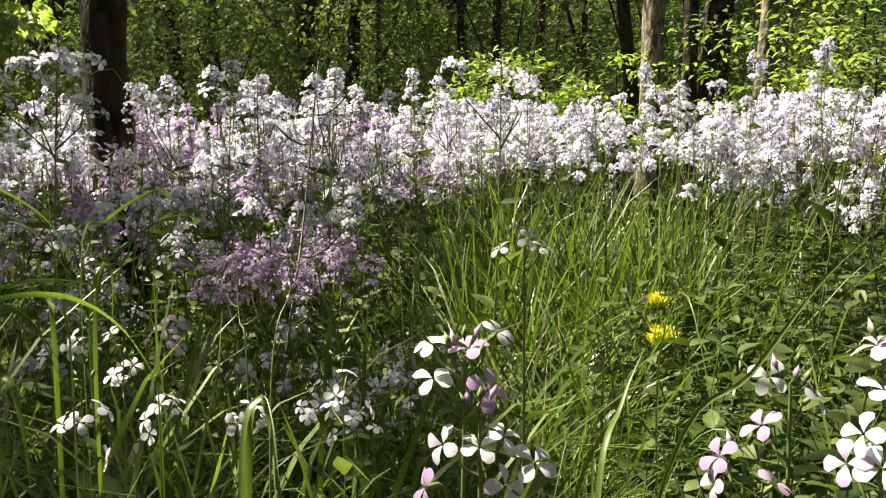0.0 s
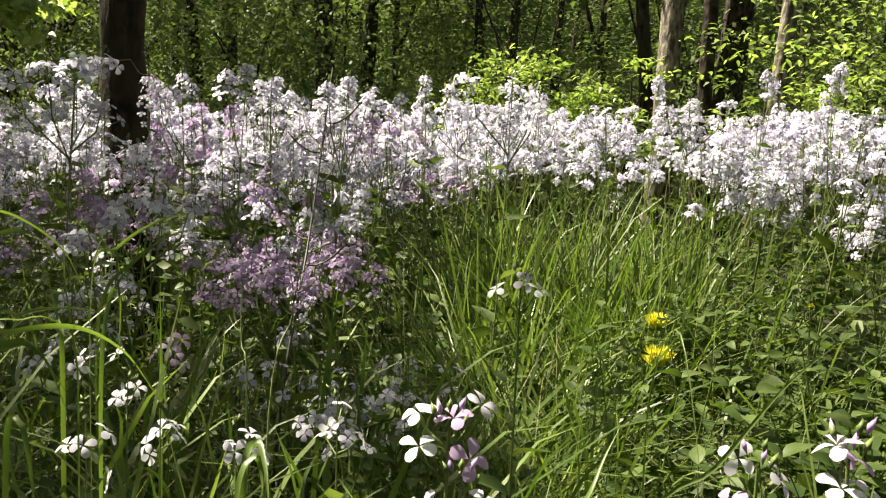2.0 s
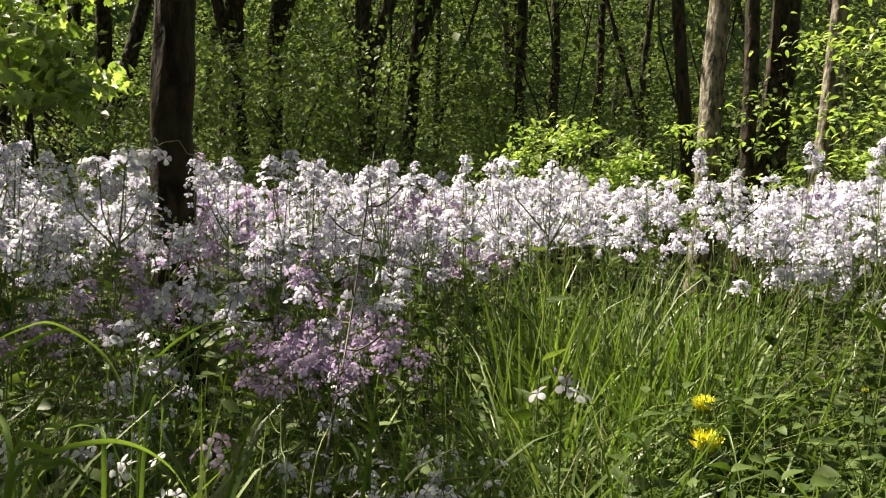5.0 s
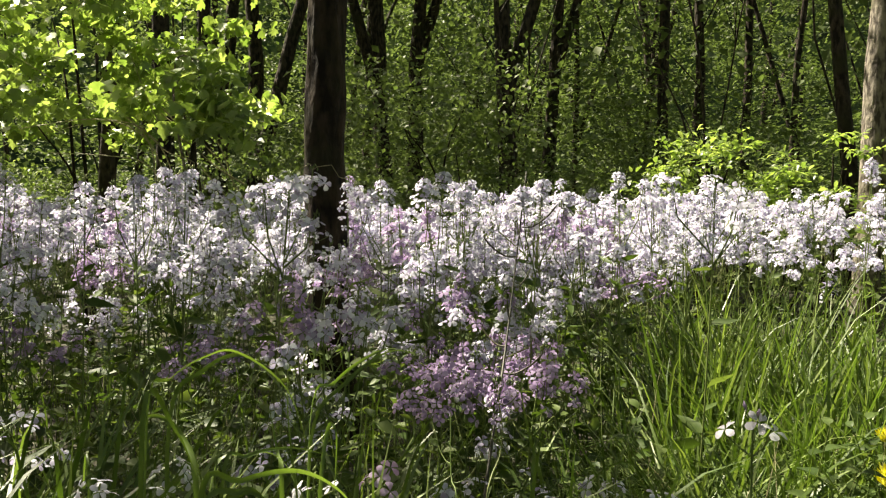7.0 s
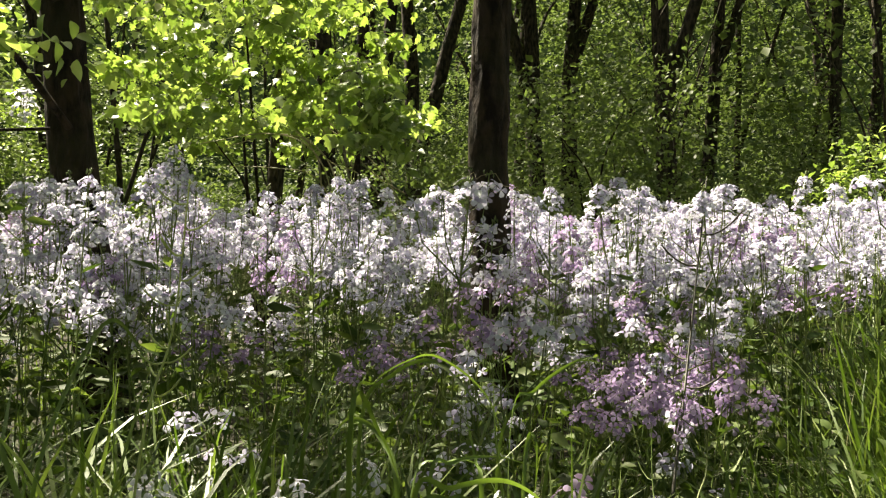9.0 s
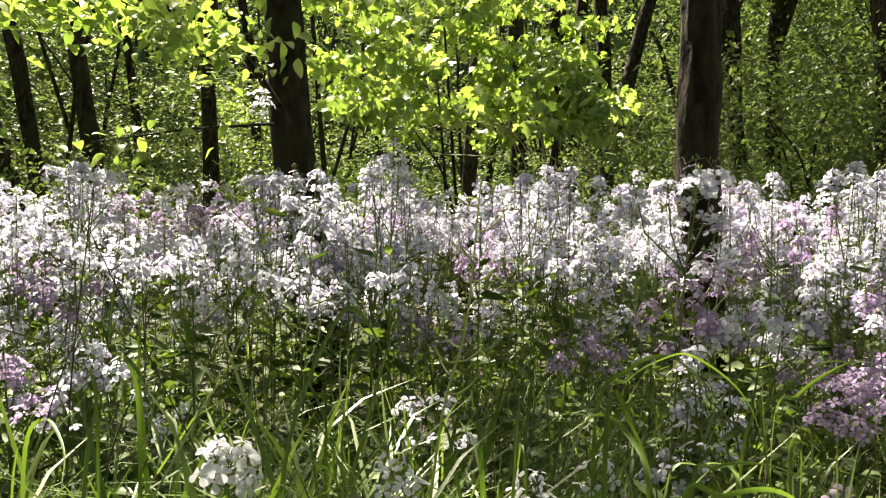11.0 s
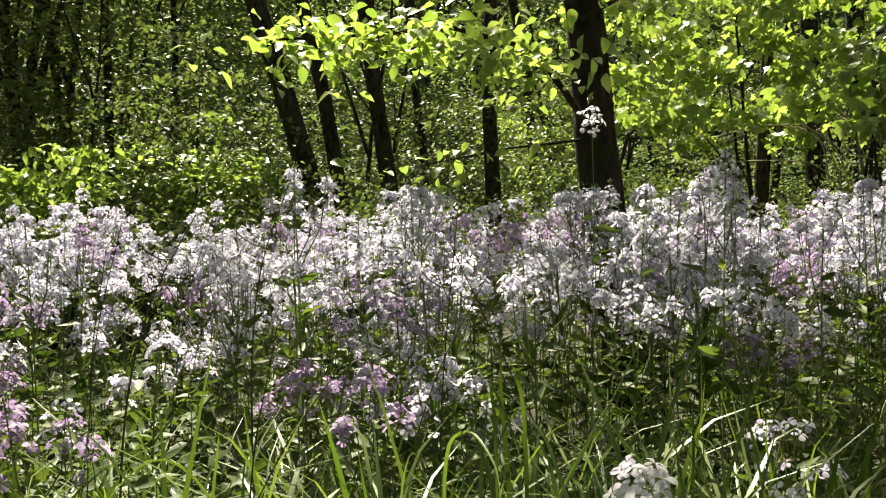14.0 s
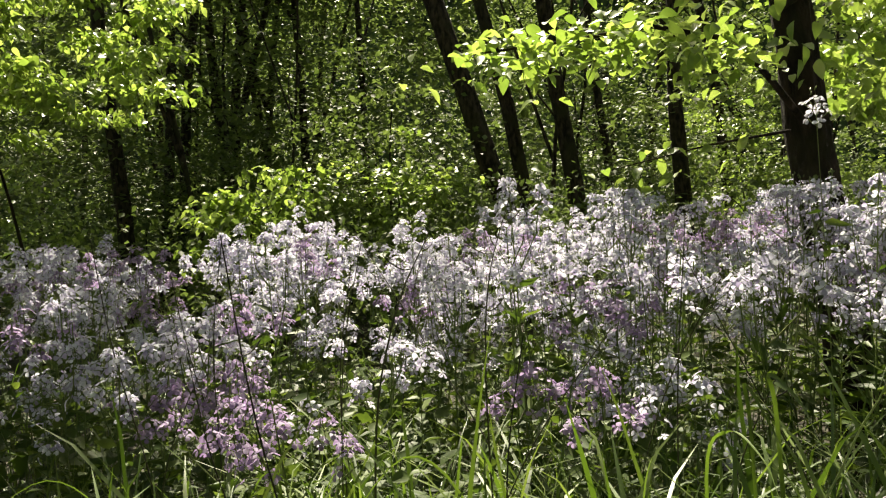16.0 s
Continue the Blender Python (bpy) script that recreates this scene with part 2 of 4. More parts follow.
def petals(rich=False, far=False):
    """A four-petalled flower facing +z, one unit across."""
    ps = []
    for k in range(4):
        a = k * math.pi / 2 + rng.uniform(-0.15, 0.15)
        tilt = rng.uniform(-0.45, 0.25) if rich else rng.uniform(-0.45, 0.15)
        twist = rng.uniform(-0.35, 0.35)
        if far:
            prof = [(0.02, 0), (0.32, 0.21), (0.50, 0.12), (0.50, -0.12), (0.32, -0.21)]
            tri = [(0, 4, 1), (1, 4, 3), (1, 3, 2)]
        elif rich:
            prof = [(0.03, 0.0), (0.10, 0.045), (0.10, -0.045), (0.22, 0.125), (0.22, 0.0), (0.22, -0.125), (0.37, 0.185), (0.37, 0.0), (0.37, -0.185), (0.48, 0.125), (0.485, 0), (0.48, -0.125), (0.52, 0.06), (0.52, -0.06)]
            tri = [(0, 2, 1), (1, 4, 3), (1, 2, 4), (2, 5, 4), (3, 4, 7), (3, 7, 6), (4, 5, 8), (4, 8, 7), (6, 7, 10), (6, 10, 9), (7, 8, 11), (7, 11, 10), (9, 10, 12), (10, 13, 12), (10, 11, 13)]
        else:
            prof = [(0.02, 0), (0.20, 0.13), (0.20, -0.13), (0.38, 0.21), (0.38, -0.21), (0.51, 0.11), (0.51, -0.11)]
            tri = [(0, 2, 1), (1, 2, 4), (1, 4, 3), (3, 4, 6), (3, 6, 5)]
        v = [(x * math.cos(a) - y * math.sin(a), x * math.sin(a) + y * math.cos(a), 0.12 * math.sin(x * 5.6) + tilt * x * 0.8 - 0.7 * y * y + twist * x * y * 2) for x, y in prof]
        ps.append((v, [q[::-1] for q in tri]))
    return join(ps)


BUD = (np.array([(0, 0, 0), (0.5, 0.2, 0), (0.5, -0.1, 0.17), (0.5, -0.1, -0.17), (1, 0, 0)], float),
       np.array([(0, 1, 2), (0, 2, 3), (0, 3, 1), (4, 2, 1), (4, 3, 2), (4, 1, 3)]))


def tops(n):
    return np.stack([rng.uniform(-1, 1, n), rng.uniform(-1, 1, n), rng.uniform(-0.2, 1, n)], 1)


def curve(points, n):
    """A smooth line through points."""
    p = np.asarray(points, float)
    q = np.vstack([2 * p[0] - p[1], p, 2 * p[-1] - p[-2]])
    out = []
    for i in range(len(p) - 1):
        a, b, c, d = q[i:i + 4]
        for u in np.linspace(0, 1, n, endpoint=False):
            out.append(0.5 * (2 * b + (c - a) * u + (2 * a - 5 * b + 4 * c - d) * u * u + (3 * b - a - 3 * c + d) * u ** 3))
    return np.array(out + [p[-1]])


def raceme(tip, n, length, spread, detail, size=0.023):
    """The flowers and buds of one flowering tip; the top is at tip."""
    f = petals(rich=detail == 2, far=detail == 0)
    h = np.sort(rng.uniform(0, 1, n)) ** 0.6
    a = np.arange(n) * 2.4 + rng.uniform(-0.6, 0.6, n)
    rad = spread * (1.15 - 0.6 * h ** 2) * rng.uniform(0.55, 1.2, n)
    out = np.stack([np.cos(a), np.sin(a), 0 * a], 1)
    c = np.asarray(tip) + out * rad[:, None] + np.stack([0 * h, 0 * h, -length * (1 - h) - 0.010 + 0.012 * rng.standard_normal(n) * (1 - h)], 1)
    normal = unit(out * rng.uniform(0.35, 1.05, (n, 1)) + np.stack([0 * h, 0 * h, 0.45 + 0.45 * h], 1) + 0.32 * rng.standard_normal((n, 3)))
    ahead = np.cross(normal, rng.standard_normal((n, 3)))
    if detail == 2:
        single = []
        for i in range(n):
            one = scatter(petals(rich=True), c[i:i + 1], ahead[i:i + 1], normal[i:i + 1], size * rng.uniform(0.85, 1.12))
            foot = np.asarray(tip) * [1, 1, 0] + [0, 0, c[i, 2] - 0.014]
            single.append((one, tube(curve([foot, (foot + c[i]) / 2 + [0, 0, -0.002], c[i] - normal[i] * 0.004, c[i] - normal[i] * 0.001], 2), [0.0007, 0.0007, 0.0006, 0.0008, 0.0013, 0.0014, 0.0005], 5)))
        buds = []
        for i in range(4):
            p = np.asarray(tip)[None] + [[rng.normal(0, 0.005), rng.normal(0, 0.005), rng.uniform(-0.008, 0.008)]]
            buds.append(scatter(BUD, p, rng.normal(0, 0.5, (1, 3)) + [[0, 0, 1]], rng.standard_normal((1, 3)), 0.011))
        return single, buds
    flowers = scatter(f, c, ahead, normal, size * rng.uniform(0.8, 1.12, n))
    if not detail:
        return flowers, None
    k = 7
    b = np.asarray(tip) + np.stack([rng.normal(0, 0.004, k), rng.normal(0, 0.004, k), rng.uniform(-0.006, 0.004, k)], 1)
    buds = scatter(BUD, b, unit(rng.normal(0, 0.5, (k, 3)) + [0, 0, 1]), rng.standard_normal((k, 3)), 0.010)
    low = np.asarray(tip) * [1, 1, 0] + [0, 0, c[:, 2].min() - 0.014]
    stalks = [tube([low, (low + tip) / 2, tip], [0.0010, 0.0009, 0.0007], 3)]
    for i in range(n):
        stalk = np.asarray(tip) * [1, 1, 0] + [0, 0, c[i, 2] - 0.012]
        stalks.append(tube([stalk, (stalk + c[i]) / 2 + [0, 0, -0.001], c[i]], [0.0007, 0.0006, 0.0009], 3))
    return flowers, (buds, join(stalks))


def rocket_plant(height, detail=1, heads=6, flowers=13, size=0.023, leafy_from=0.15, leaf_count=0, spread=0.026, reach=(0.04, 0.12), sway=0.04):
    """Stem, side branches, leaves and flowering tips of one plant standing at the origin."""
    bend = rng.normal(0, sway, 2)

    def axis(h):
        s = h / height
        return np.array([bend[0] * s * s, bend[1] * s * s, h])

    stems = [tube([axis(h) for h in np.linspace(0, height, 5)], np.linspace(0.0027, 0.0012, 5) * (0.55 if detail == 2 else 1.0), 5 if detail else 3)]
    tips = [raceme(axis(height), int(flowers * 1.4), rng.uniform(0.08, 0.16) if detail < 2 else spread * 2, spread, detail, size)]
    for i in range(heads - 1):
        h0 = height * rng.uniform(0.56, 0.86)
        a, far = i * 2.4 + rng.uniform(-0.4, 0.4), rng.uniform(*reach)
        end = axis(h0) + [math.cos(a) * far, math.sin(a) * far, (height - h0) * rng.uniform(0.5, 0.97)]
        mid = (axis(h0) + end) / 2 + [math.cos(a) * far * 0.25, math.sin(a) * far * 0.25, -0.01]
        stems.append(tube([axis(h0), mid, end], [0.0018, 0.0015, 0.001], 4 if detail else 3))
        tips.append(raceme(end, flowers, rng.uniform(0.03, 0.07), spread * 0.92, detail, size))
    n = leaf_count or (14 if detail else 8)
    h = rng.uniform(leafy_from, 0.80, n) * height
    a = np.arange(n) * 2.4
    out = np.stack([np.cos(a), np.sin(a), rng.uniform(-0.3, 0.9, n)], 1)
    base = np.array([axis(q) for q in h])
    leaves = scatter(LEAF_LONG, base, out, [[0, 0, 1.0]] + 0.6 * rng.standard_normal((n, 3)), rng.uniform(0.05, 0.10, n) * (1.15 - 0.6 * h / height))
    return stems, tips, leaves


def assemble(name, built, petal, label, category, group, at=(0, 0, 0), turn=0.0):
    stems, tips, leaves = built
    ob = thing(name, at, label, category, group, turn)
    part("stem", [(*stems[0], STEM)], ob)
    for b in stems[1:]:
        part("branch", [(*b, STEM)], ob)
    part("foliage", [(*leaves, LEAF_HERB)], ob)
    for flowers, green in tips:
        if isinstance(flowers, list):
            for petal_set, stalk in flowers:
                bloom = part("flower", [(*petal_set, petal)], ob)
                part("flower_stalk", [(*stalk, STEM)], bloom)
            for b in green:
                part("bud", [(*b, STEM)], ob)
            continue
        head = part("flower_head", [(*flowers, petal), (*green[1], STEM)], ob)
        part("bud_tip", [(*green[0], STEM)], head)
    return ob


def polar(yaw, r):
    """A place by its bearing and distance from where one stands to look at it."""
    sx, sy = np.interp(yaw, [0, 10, 28, 50, 70], [0.015, 0.01, -0.07, -0.17, -0.207]), np.interp(yaw, [0, 10, 28, 50, 70], [-0.015, 0.0, 0.01, -0.06, -0.2])
    return float(sx) - math.sin(radians(yaw)) * r, float(sy) + math.cos(radians(yaw)) * r


def rise(x, y):
    """The lie of the ground."""
    return 0.03 * noise.noise(Vector((x * 0.7, y * 0.7, 3.1))) if math.hypot(x, y) < 40 else 0.0


# ---- ground ----
def build_ground():
    n = 96
    g = np.sign(np.linspace(-1, 1, n)) * np.abs(np.linspace(-1, 1, n)) ** 3.2 * 900
    v = np.array([(x, y, rise(x, y)) for y in g for x in g])
    i = (np.arange(n - 1)[:, None] * n + np.arange(n - 1)[None]).ravel()
    t = np.concatenate([np.stack([i, i + 1, i + n + 1], 1), np.stack([i, i + n + 1, i + n], 1)])
    ob = new("ground", tri_mesh("ground", [(v, t, SOIL)], True))
    tagged(ob, "dark woodland soil with leaf litter and low green plants", "ground", kind="structure")


build_ground()


# ---- trees ----
def sun_foot(p):
    """Where the shade of points falls, at the height of the flowers."""
    p = np.asarray(p)
    k = (p[:, 2] - 0.85) / SUN_DIR.z
    return p[:, :2] - k[:, None] * np.array(SUN_DIR)[None, :2]


def lit(foot):
    """How much unseen canopy is kept over a place, to pattern the clearing's shade."""
    x, y = foot[:, 0], foot[:, 1]
    yaw, r = np.degrees(np.arctan2(-x, y)), np.hypot(x, y)
    gap = (r < 5.6) & (yaw > -32) & (yaw < 114)
    edge = (r < np.where(yaw > 70, 7.0, 8.6)) & (yaw > 30) & (yaw < 116) | (r < 7.6) & (yaw > -40) & (yaw < 8)
    deep = ((yaw > 14) & (yaw < 67) & (r < np.where(yaw > 44, 1.5, 2.0)) & (r > np.where(yaw > 57, 1.0, 0.6)) & (x < -0.36) & ((yaw > 40) | (r > 1.15))) | ((yaw > 91) & (r > 2.2) & (r < 4.3))
    half = ((yaw > 21) & (yaw < 52) & (r < 2.8) & (r > 0.8))
    glade = np.sin(0.9 * x + 0.5 * y) + np.sin(0.5 * x - 1.1 * y + 2.0) + np.sin(1.5 * x + 0.4 * y + 4.0)
    wood = np.where(glade > np.where((yaw > 0) & (yaw < 26) | (yaw > 76), 1.9, 0.6), 0.10, 0.95)
    fleck = np.sin(14 * x + 3 * y) + np.sin(13 * y - 5 * x + 1.0) + np.sin(9 * x + 10 * y + 3.0)
    shade = np.where(fleck > np.where(deep, np.where((yaw > 40) & (yaw < 67), 1.9, 0.35), -0.55), 0.0, 0.95)
    return np.where(gap, np.where(deep | half, shade, np.where((r < 1.3) & (yaw < 14), 0.0, 0.015)), np.where(edge, 0.07, wood))


def crown_leaves(centre, radius, n, size, template=LEAF_FAR, clear=True, squash=0.7):
    clumps = max(6, n // (45 if n < 5000 else 22))
    u = unit(rng.standard_normal((clumps, 3))) * rng.uniform(0.35, 1, (clumps, 1)) ** 0.5
    c = np.asarray(centre) + u * radius * [1, 1, squash]
    which = rng.integers(0, clumps, n)
    p = c[which] + rng.standard_normal((n, 3)) * radius * (np.array([0.17, 0.17, 0.09]) if n < 5000 else np.array([0.10, 0.10, 0.05]))
    if clear:
        p = p[rng.uniform(0, 1, n) < lit(sun_foot(p))]
    n = len(p)
    out = rng.standard_normal((n, 3)) + [0, 0, -0.25]
    return scatter(template, p, out, [[0, 0, 1.0]] + 0.55 * rng.standard_normal((n, 3)), size * rng.uniform(0.6, 1.25, n))


def tree(yaw, r, diam, lean=0.0, height=9.0, bark=BARK_LIT, label="", leaves=1500, limbs=4, fork=0.0, name="tree", crown_from=0.45, depth_lean=0.0, crown_at=None, at=None, fine=False, leaf=0.12):
    """lean: degrees to the left as seen from the meadow."""
    x, y = at or polar(yaw, r)
    slip = math.tan(radians(lean)) * (0.85 + 0.1 * r)
    x, y = x + math.cos(radians(yaw)) * slip, y + math.sin(radians(yaw)) * slip
    ob = thing(name, (x, y, rise(x, y) - 0.05), label or "tall woodland tree with dark bark in shade", "tree", "woodland trees")
    left = np.array([-math.cos(radians(yaw)), -math.sin(radians(yaw)), 0])
    away = np.array([-math.sin(radians(yaw)), math.cos(radians(yaw)), 0])
    k = 11
    h = np.linspace(0, 1, k) ** 1.3 * height
    sway = np.cumsum(rng.normal(0, 0.02, (k, 2)), 0) * (1 + h[:, None] / 4)
    sway = sway - [np.interp(0.85 + 0.1 * r, h, sway[:, c]) for c in (0, 1)]
    pts = np.array([left * (math.tan(radians(lean)) * q) + away * math.tan(radians(depth_lean)) * q + [s[0], s[1], q] for q, s in zip(h, sway)])
    rad = diam / 2 * (1.0 - 0.75 * (h / height) ** 0.9)
    rad[0] *= 1.28
    rad[1] *= 1.06
    if fine:
        hh = np.linspace(0, 1, 90) ** 1.5 * height
        line = np.stack([np.interp(hh, h, pts[:, c]) for c in range(3)], 1)
        v, tt = tube(line, np.interp(hh, h, rad), 40)
        axis = np.repeat(line, 40, 0)
        out = v - axis
        grain = np.array([1.3 * noise.noise(Vector((p[0] * 50, p[1] * 50, p[2] * 6))) + 0.6 * noise.noise(Vector((p[0] * 14, p[1] * 14, p[2] * 2.2))) for p in v])
        v = axis + out * (1 + 0.12 * grain)[:, None]
        part("trunk", [(v, tt, bark)], ob, smooth=True)
    else:
        part("trunk", [(*tube(pts, rad, 14, 0.05), bark)], ob, smooth=True)

    def on(q):
        return np.array([np.interp(q, h, pts[:, c]) for c in range(3)])

    for i in range(limbs):
        q = height * (fork if fork and i == 0 else rng.uniform(max(crown_from, 0.25), 0.8))
        a = rng.uniform(0, 2 * math.pi) if not (fork and i == 0) else radians(yaw) + (0 if rng.uniform() < 0.5 else math.pi)
        d = np.array([math.cos(a), math.sin(a), rng.uniform(0.9, 1.8) if not (fork and i == 0) else 3.0])
        ln = height * rng.uniform(0.2, 0.35) if not (fork and i == 0) else height * 0.6
        r0 = diam * (0.2 if not (fork and i == 0) else 0.33)
        e = on(q)
        d = unit(d) * ln
        part("limb", [(*tube([e, e + d * 0.35 + [0, 0, 0.05 * ln], e + d * 0.7 + rng.normal(0, 0.05, 3) * ln, e + d], [r0, r0 * 0.75, r0 * 0.5, r0 * 0.12], 7, 0.03), bark)], ob, smooth=True)
    if leaves:
        c = np.array(crown_at) if crown_at else on(height * (1 + crown_from) / 2) + [x, y, 0]
        v, t = crown_leaves(c, height * (1 - crown_from) / 2 * 1.15, leaves, leaf)
        if len(t):
            part("crown", [(v - [x, y, rise(x, y) - 0.05], t, LEAF_WOOD)], ob)
    return ob


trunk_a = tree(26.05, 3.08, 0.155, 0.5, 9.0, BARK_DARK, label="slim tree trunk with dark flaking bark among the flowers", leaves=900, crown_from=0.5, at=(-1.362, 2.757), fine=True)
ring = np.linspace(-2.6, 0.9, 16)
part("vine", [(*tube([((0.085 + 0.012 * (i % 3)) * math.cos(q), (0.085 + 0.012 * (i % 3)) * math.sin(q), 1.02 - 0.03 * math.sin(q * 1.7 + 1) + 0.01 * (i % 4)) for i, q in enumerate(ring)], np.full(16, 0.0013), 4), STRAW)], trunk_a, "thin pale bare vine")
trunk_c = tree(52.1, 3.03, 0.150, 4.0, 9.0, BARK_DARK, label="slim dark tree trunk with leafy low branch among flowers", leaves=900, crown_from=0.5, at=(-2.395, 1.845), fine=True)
home = np.array(trunk_c.matrix_basis.translation)


def leaf_spray(points, n, size, droop=0.10, wide=0.16, template=LEAF_FINE):
    """Leaves along a branch."""
    p = np.asarray(points)
    s = rng.uniform(0.12, 1, n) * (len(p) - 1)
    i = np.minimum(s.astype(int), len(p) - 2)
    c = p[i] + (p[i + 1] - p[i]) * (s - i)[:, None] + rng.standard_normal((n, 3)) * [wide, wide, wide * 0.32] + [0, 0, -droop * 0.2]
    out = rng.standard_normal((n, 3)) * [1, 1, 0.3] + [0, 0, -0.4]
    return scatter(template, c, out, [[0, 0, 1.0]] + 0.5 * rng.standard_normal((n, 3)), size * rng.uniform(0.65, 1.2, n))


for pts, n, thick in [([(-2.35, 1.80, 1.12), (-2.31, 1.66, 1.23), (-2.29, 1.50, 1.37), (-2.31, 1.22, 1.41), (-2.35, 0.96, 1.37), (-2.40, 0.70, 1.34)], 620, 0.013),
                      ([(-2.36, 1.74, 1.11), (-2.44, 1.50, 1.08), (-2.51, 1.20, 1.02)], 26, 0.006),
                      ([(-2.36, 1.74, 1.50), (-2.30, 1.95, 1.62), (-2.25, 2.15, 1.62)], 60, 0.010)]:
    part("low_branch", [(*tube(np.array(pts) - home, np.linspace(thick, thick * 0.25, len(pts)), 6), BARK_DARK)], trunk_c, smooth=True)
    part("foliage", [(*leaf_spray(np.array(pts[1:]) - home, n, 0.056, wide=0.12, template=LEAF_BROAD), LEAF_SUNLIT)], trunk_c, "bright yellow-green oval leaves lit from behind")
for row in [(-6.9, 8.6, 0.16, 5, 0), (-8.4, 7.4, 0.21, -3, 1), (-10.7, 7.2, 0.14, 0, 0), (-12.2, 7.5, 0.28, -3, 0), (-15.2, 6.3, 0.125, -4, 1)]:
    tree(row[0], row[1], row[2], row[3], 10.0, BARK_GREY if row[4] else BARK_LIT,
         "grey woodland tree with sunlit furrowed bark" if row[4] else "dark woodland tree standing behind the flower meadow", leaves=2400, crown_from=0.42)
for row in [(30.2, 12.5, 0.22, 2, 0.0), (22.2, 12.0, 0.22, 3, 0.25), (19.9, 13.0, 0.22, 0, 0.3), (13.9, 9.8, 0.20, 2, 0.22), (3.9, 13.0, 0.17, 0, 0.0), (1.8, 14.0, 0.16, -2, 0.0), (-1.2, 14.0, 0.13, 0, 0.0),
            (33.2, 11.0, 0.17, 2, 0.0), (32.3, 11.2, 0.17, -3, 0.0), (35.7, 9.6, 0.18, 0, 0.0), (29.5, 11.0, 0.17, -13, 0.0), (11.1, 13.5, 0.20, -3, 0.3)]:
    tree(row[0], row[1], row[2] * 1.25, row[3], 10.5, fork=row[4], leaves=2600, crown_from=0.38)
# crown set off the trunk, unseen overhead, to shade the near flowers
tree(67.4, 7.6, 0.225, 15, 10.5, leaves=12000, leaf=0.19, crown_from=0.42, crown_at=(-4.8, 2.0, 7.0), label="leaning dark woodland tree with an unseen crown added for shade")
for row in [(65.4, 8.6, 0.17, 7, 0.0), (62.2, 8.2, 0.19, 6, 0.0), (59.7, 11.5, 0.13, 1, 0.0), (55.3, 9.5, 0.20, 2, 0.0), (52.6, 12.0, 0.17, 3, 0.0),
            (38.8, 7.0, 0.10, -1, 0.0), (79.3, 13.0, 0.155, 0, 0.0), (83.8, 13.5, 0.19, -3, 0.25), (87.0, 12.5, 0.17, -8, 0.0), (88.0, 12.0, 0.17, -5, 0.0), (91.1, 9.5, 0.18, 3, 0.0), (81.8, 15.0, 0.15, -5, 0.3)]:
    tree(row[0], row[1], row[2], row[3], 10.5, fork=row[4], leaves=4600, crown_from=0.40)
wood = random.Random(5)
for i in range(50):
    yaw = wood.uniform(-45, 122)
    tree(yaw, wood.uniform(13, 26), wood.uniform(0.10, 0.24), wood.uniform(-7, 7), wood.uniform(9, 13), leaves=2500 if yaw > 45 else 1900, limbs=3,
         fork=wood.choice([0, 0, 0.2, 0.3]), crown_from=0.3, label="distant dark woodland tree with green leaves")

# unseen trees added at the back, their crowns hold off skylight
for i in range(12):
    tree(132 + i * 15, (2.6, 4.2, 6.0)[i % 3], 0.2, wood.uniform(-4, 4), wood.uniform(9.5, 11.5), leaves=3200, leaf=0.19, crown_from=0.42, label="unseen tall dark tree added behind to block skylight")
for i in range(36):
    tree(wood.uniform(-30, 112), wood.uniform(7.5, 16), wood.uniform(0.025, 0.075), wood.uniform(-7, 7), wood.uniform(4, 7.5), leaves=220, limbs=5,
         fork=wood.choice([0.15, 0.25, 0.35]), crown_from=0.25, label="thin bare-stemmed sapling in the shaded wood", name="sapling")


# ---- understory ----
def shrub(name, yaw, r, spread, height, n, size, template, leaf, label, stems=5, base=0.0, squash=0.6, category="shrub", clumps=None, loose=0.17, droop=0.15):
    x, y = polar(yaw, r)
    z = rise(x, y)
    ob = thing(name, (x, y, z), label, category, "understory shrubs")
    cs = []
    count = clumps or max(5, n // 40)
    for i in range(count):
        a, q = rng.uniform(0, 2 * math.pi), rng.uniform(0.1, 1) ** 0.6
        cs.append((math.cos(a) * spread * q, math.sin(a) * spread * q, base + (height - base) * rng.uniform(0.25, 1.0) * (1.1 - 0.45 * q)))
    cs = np.array(cs)
    for i in range(stems):
        e = cs[rng.integers(0, count)] * [0.5, 0.5, 0.92]
        s = np.array([rng.normal(0, 0.06), rng.normal(0, 0.06), -0.02])
        bow = rng.normal(0, 0.06, 3) * [1, 1, 0]
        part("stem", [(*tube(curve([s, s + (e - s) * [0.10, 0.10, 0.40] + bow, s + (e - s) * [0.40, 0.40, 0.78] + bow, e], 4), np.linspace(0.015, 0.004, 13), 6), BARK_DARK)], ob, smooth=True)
    which = rng.integers(0, count, n)
    p = cs[which] + rng.standard_normal((n, 3)) * [spread * loose, spread * loose, spread * loose * 0.3]
    p[:, 2] = np.maximum(p[:, 2], 0.05)
    out = rng.standard_normal((n, 3)) * [1, 1, 0.4] + [0, 0, -droop]
    v, t = scatter(template, p, out, [[0, 0, 1.0]] + (0.25 + 0.35 * droop) * rng.standard_normal((n, 3)), size * rng.uniform(0.6, 1.2, n))
    part("foliage", [(v, t, leaf)], ob)
    return ob


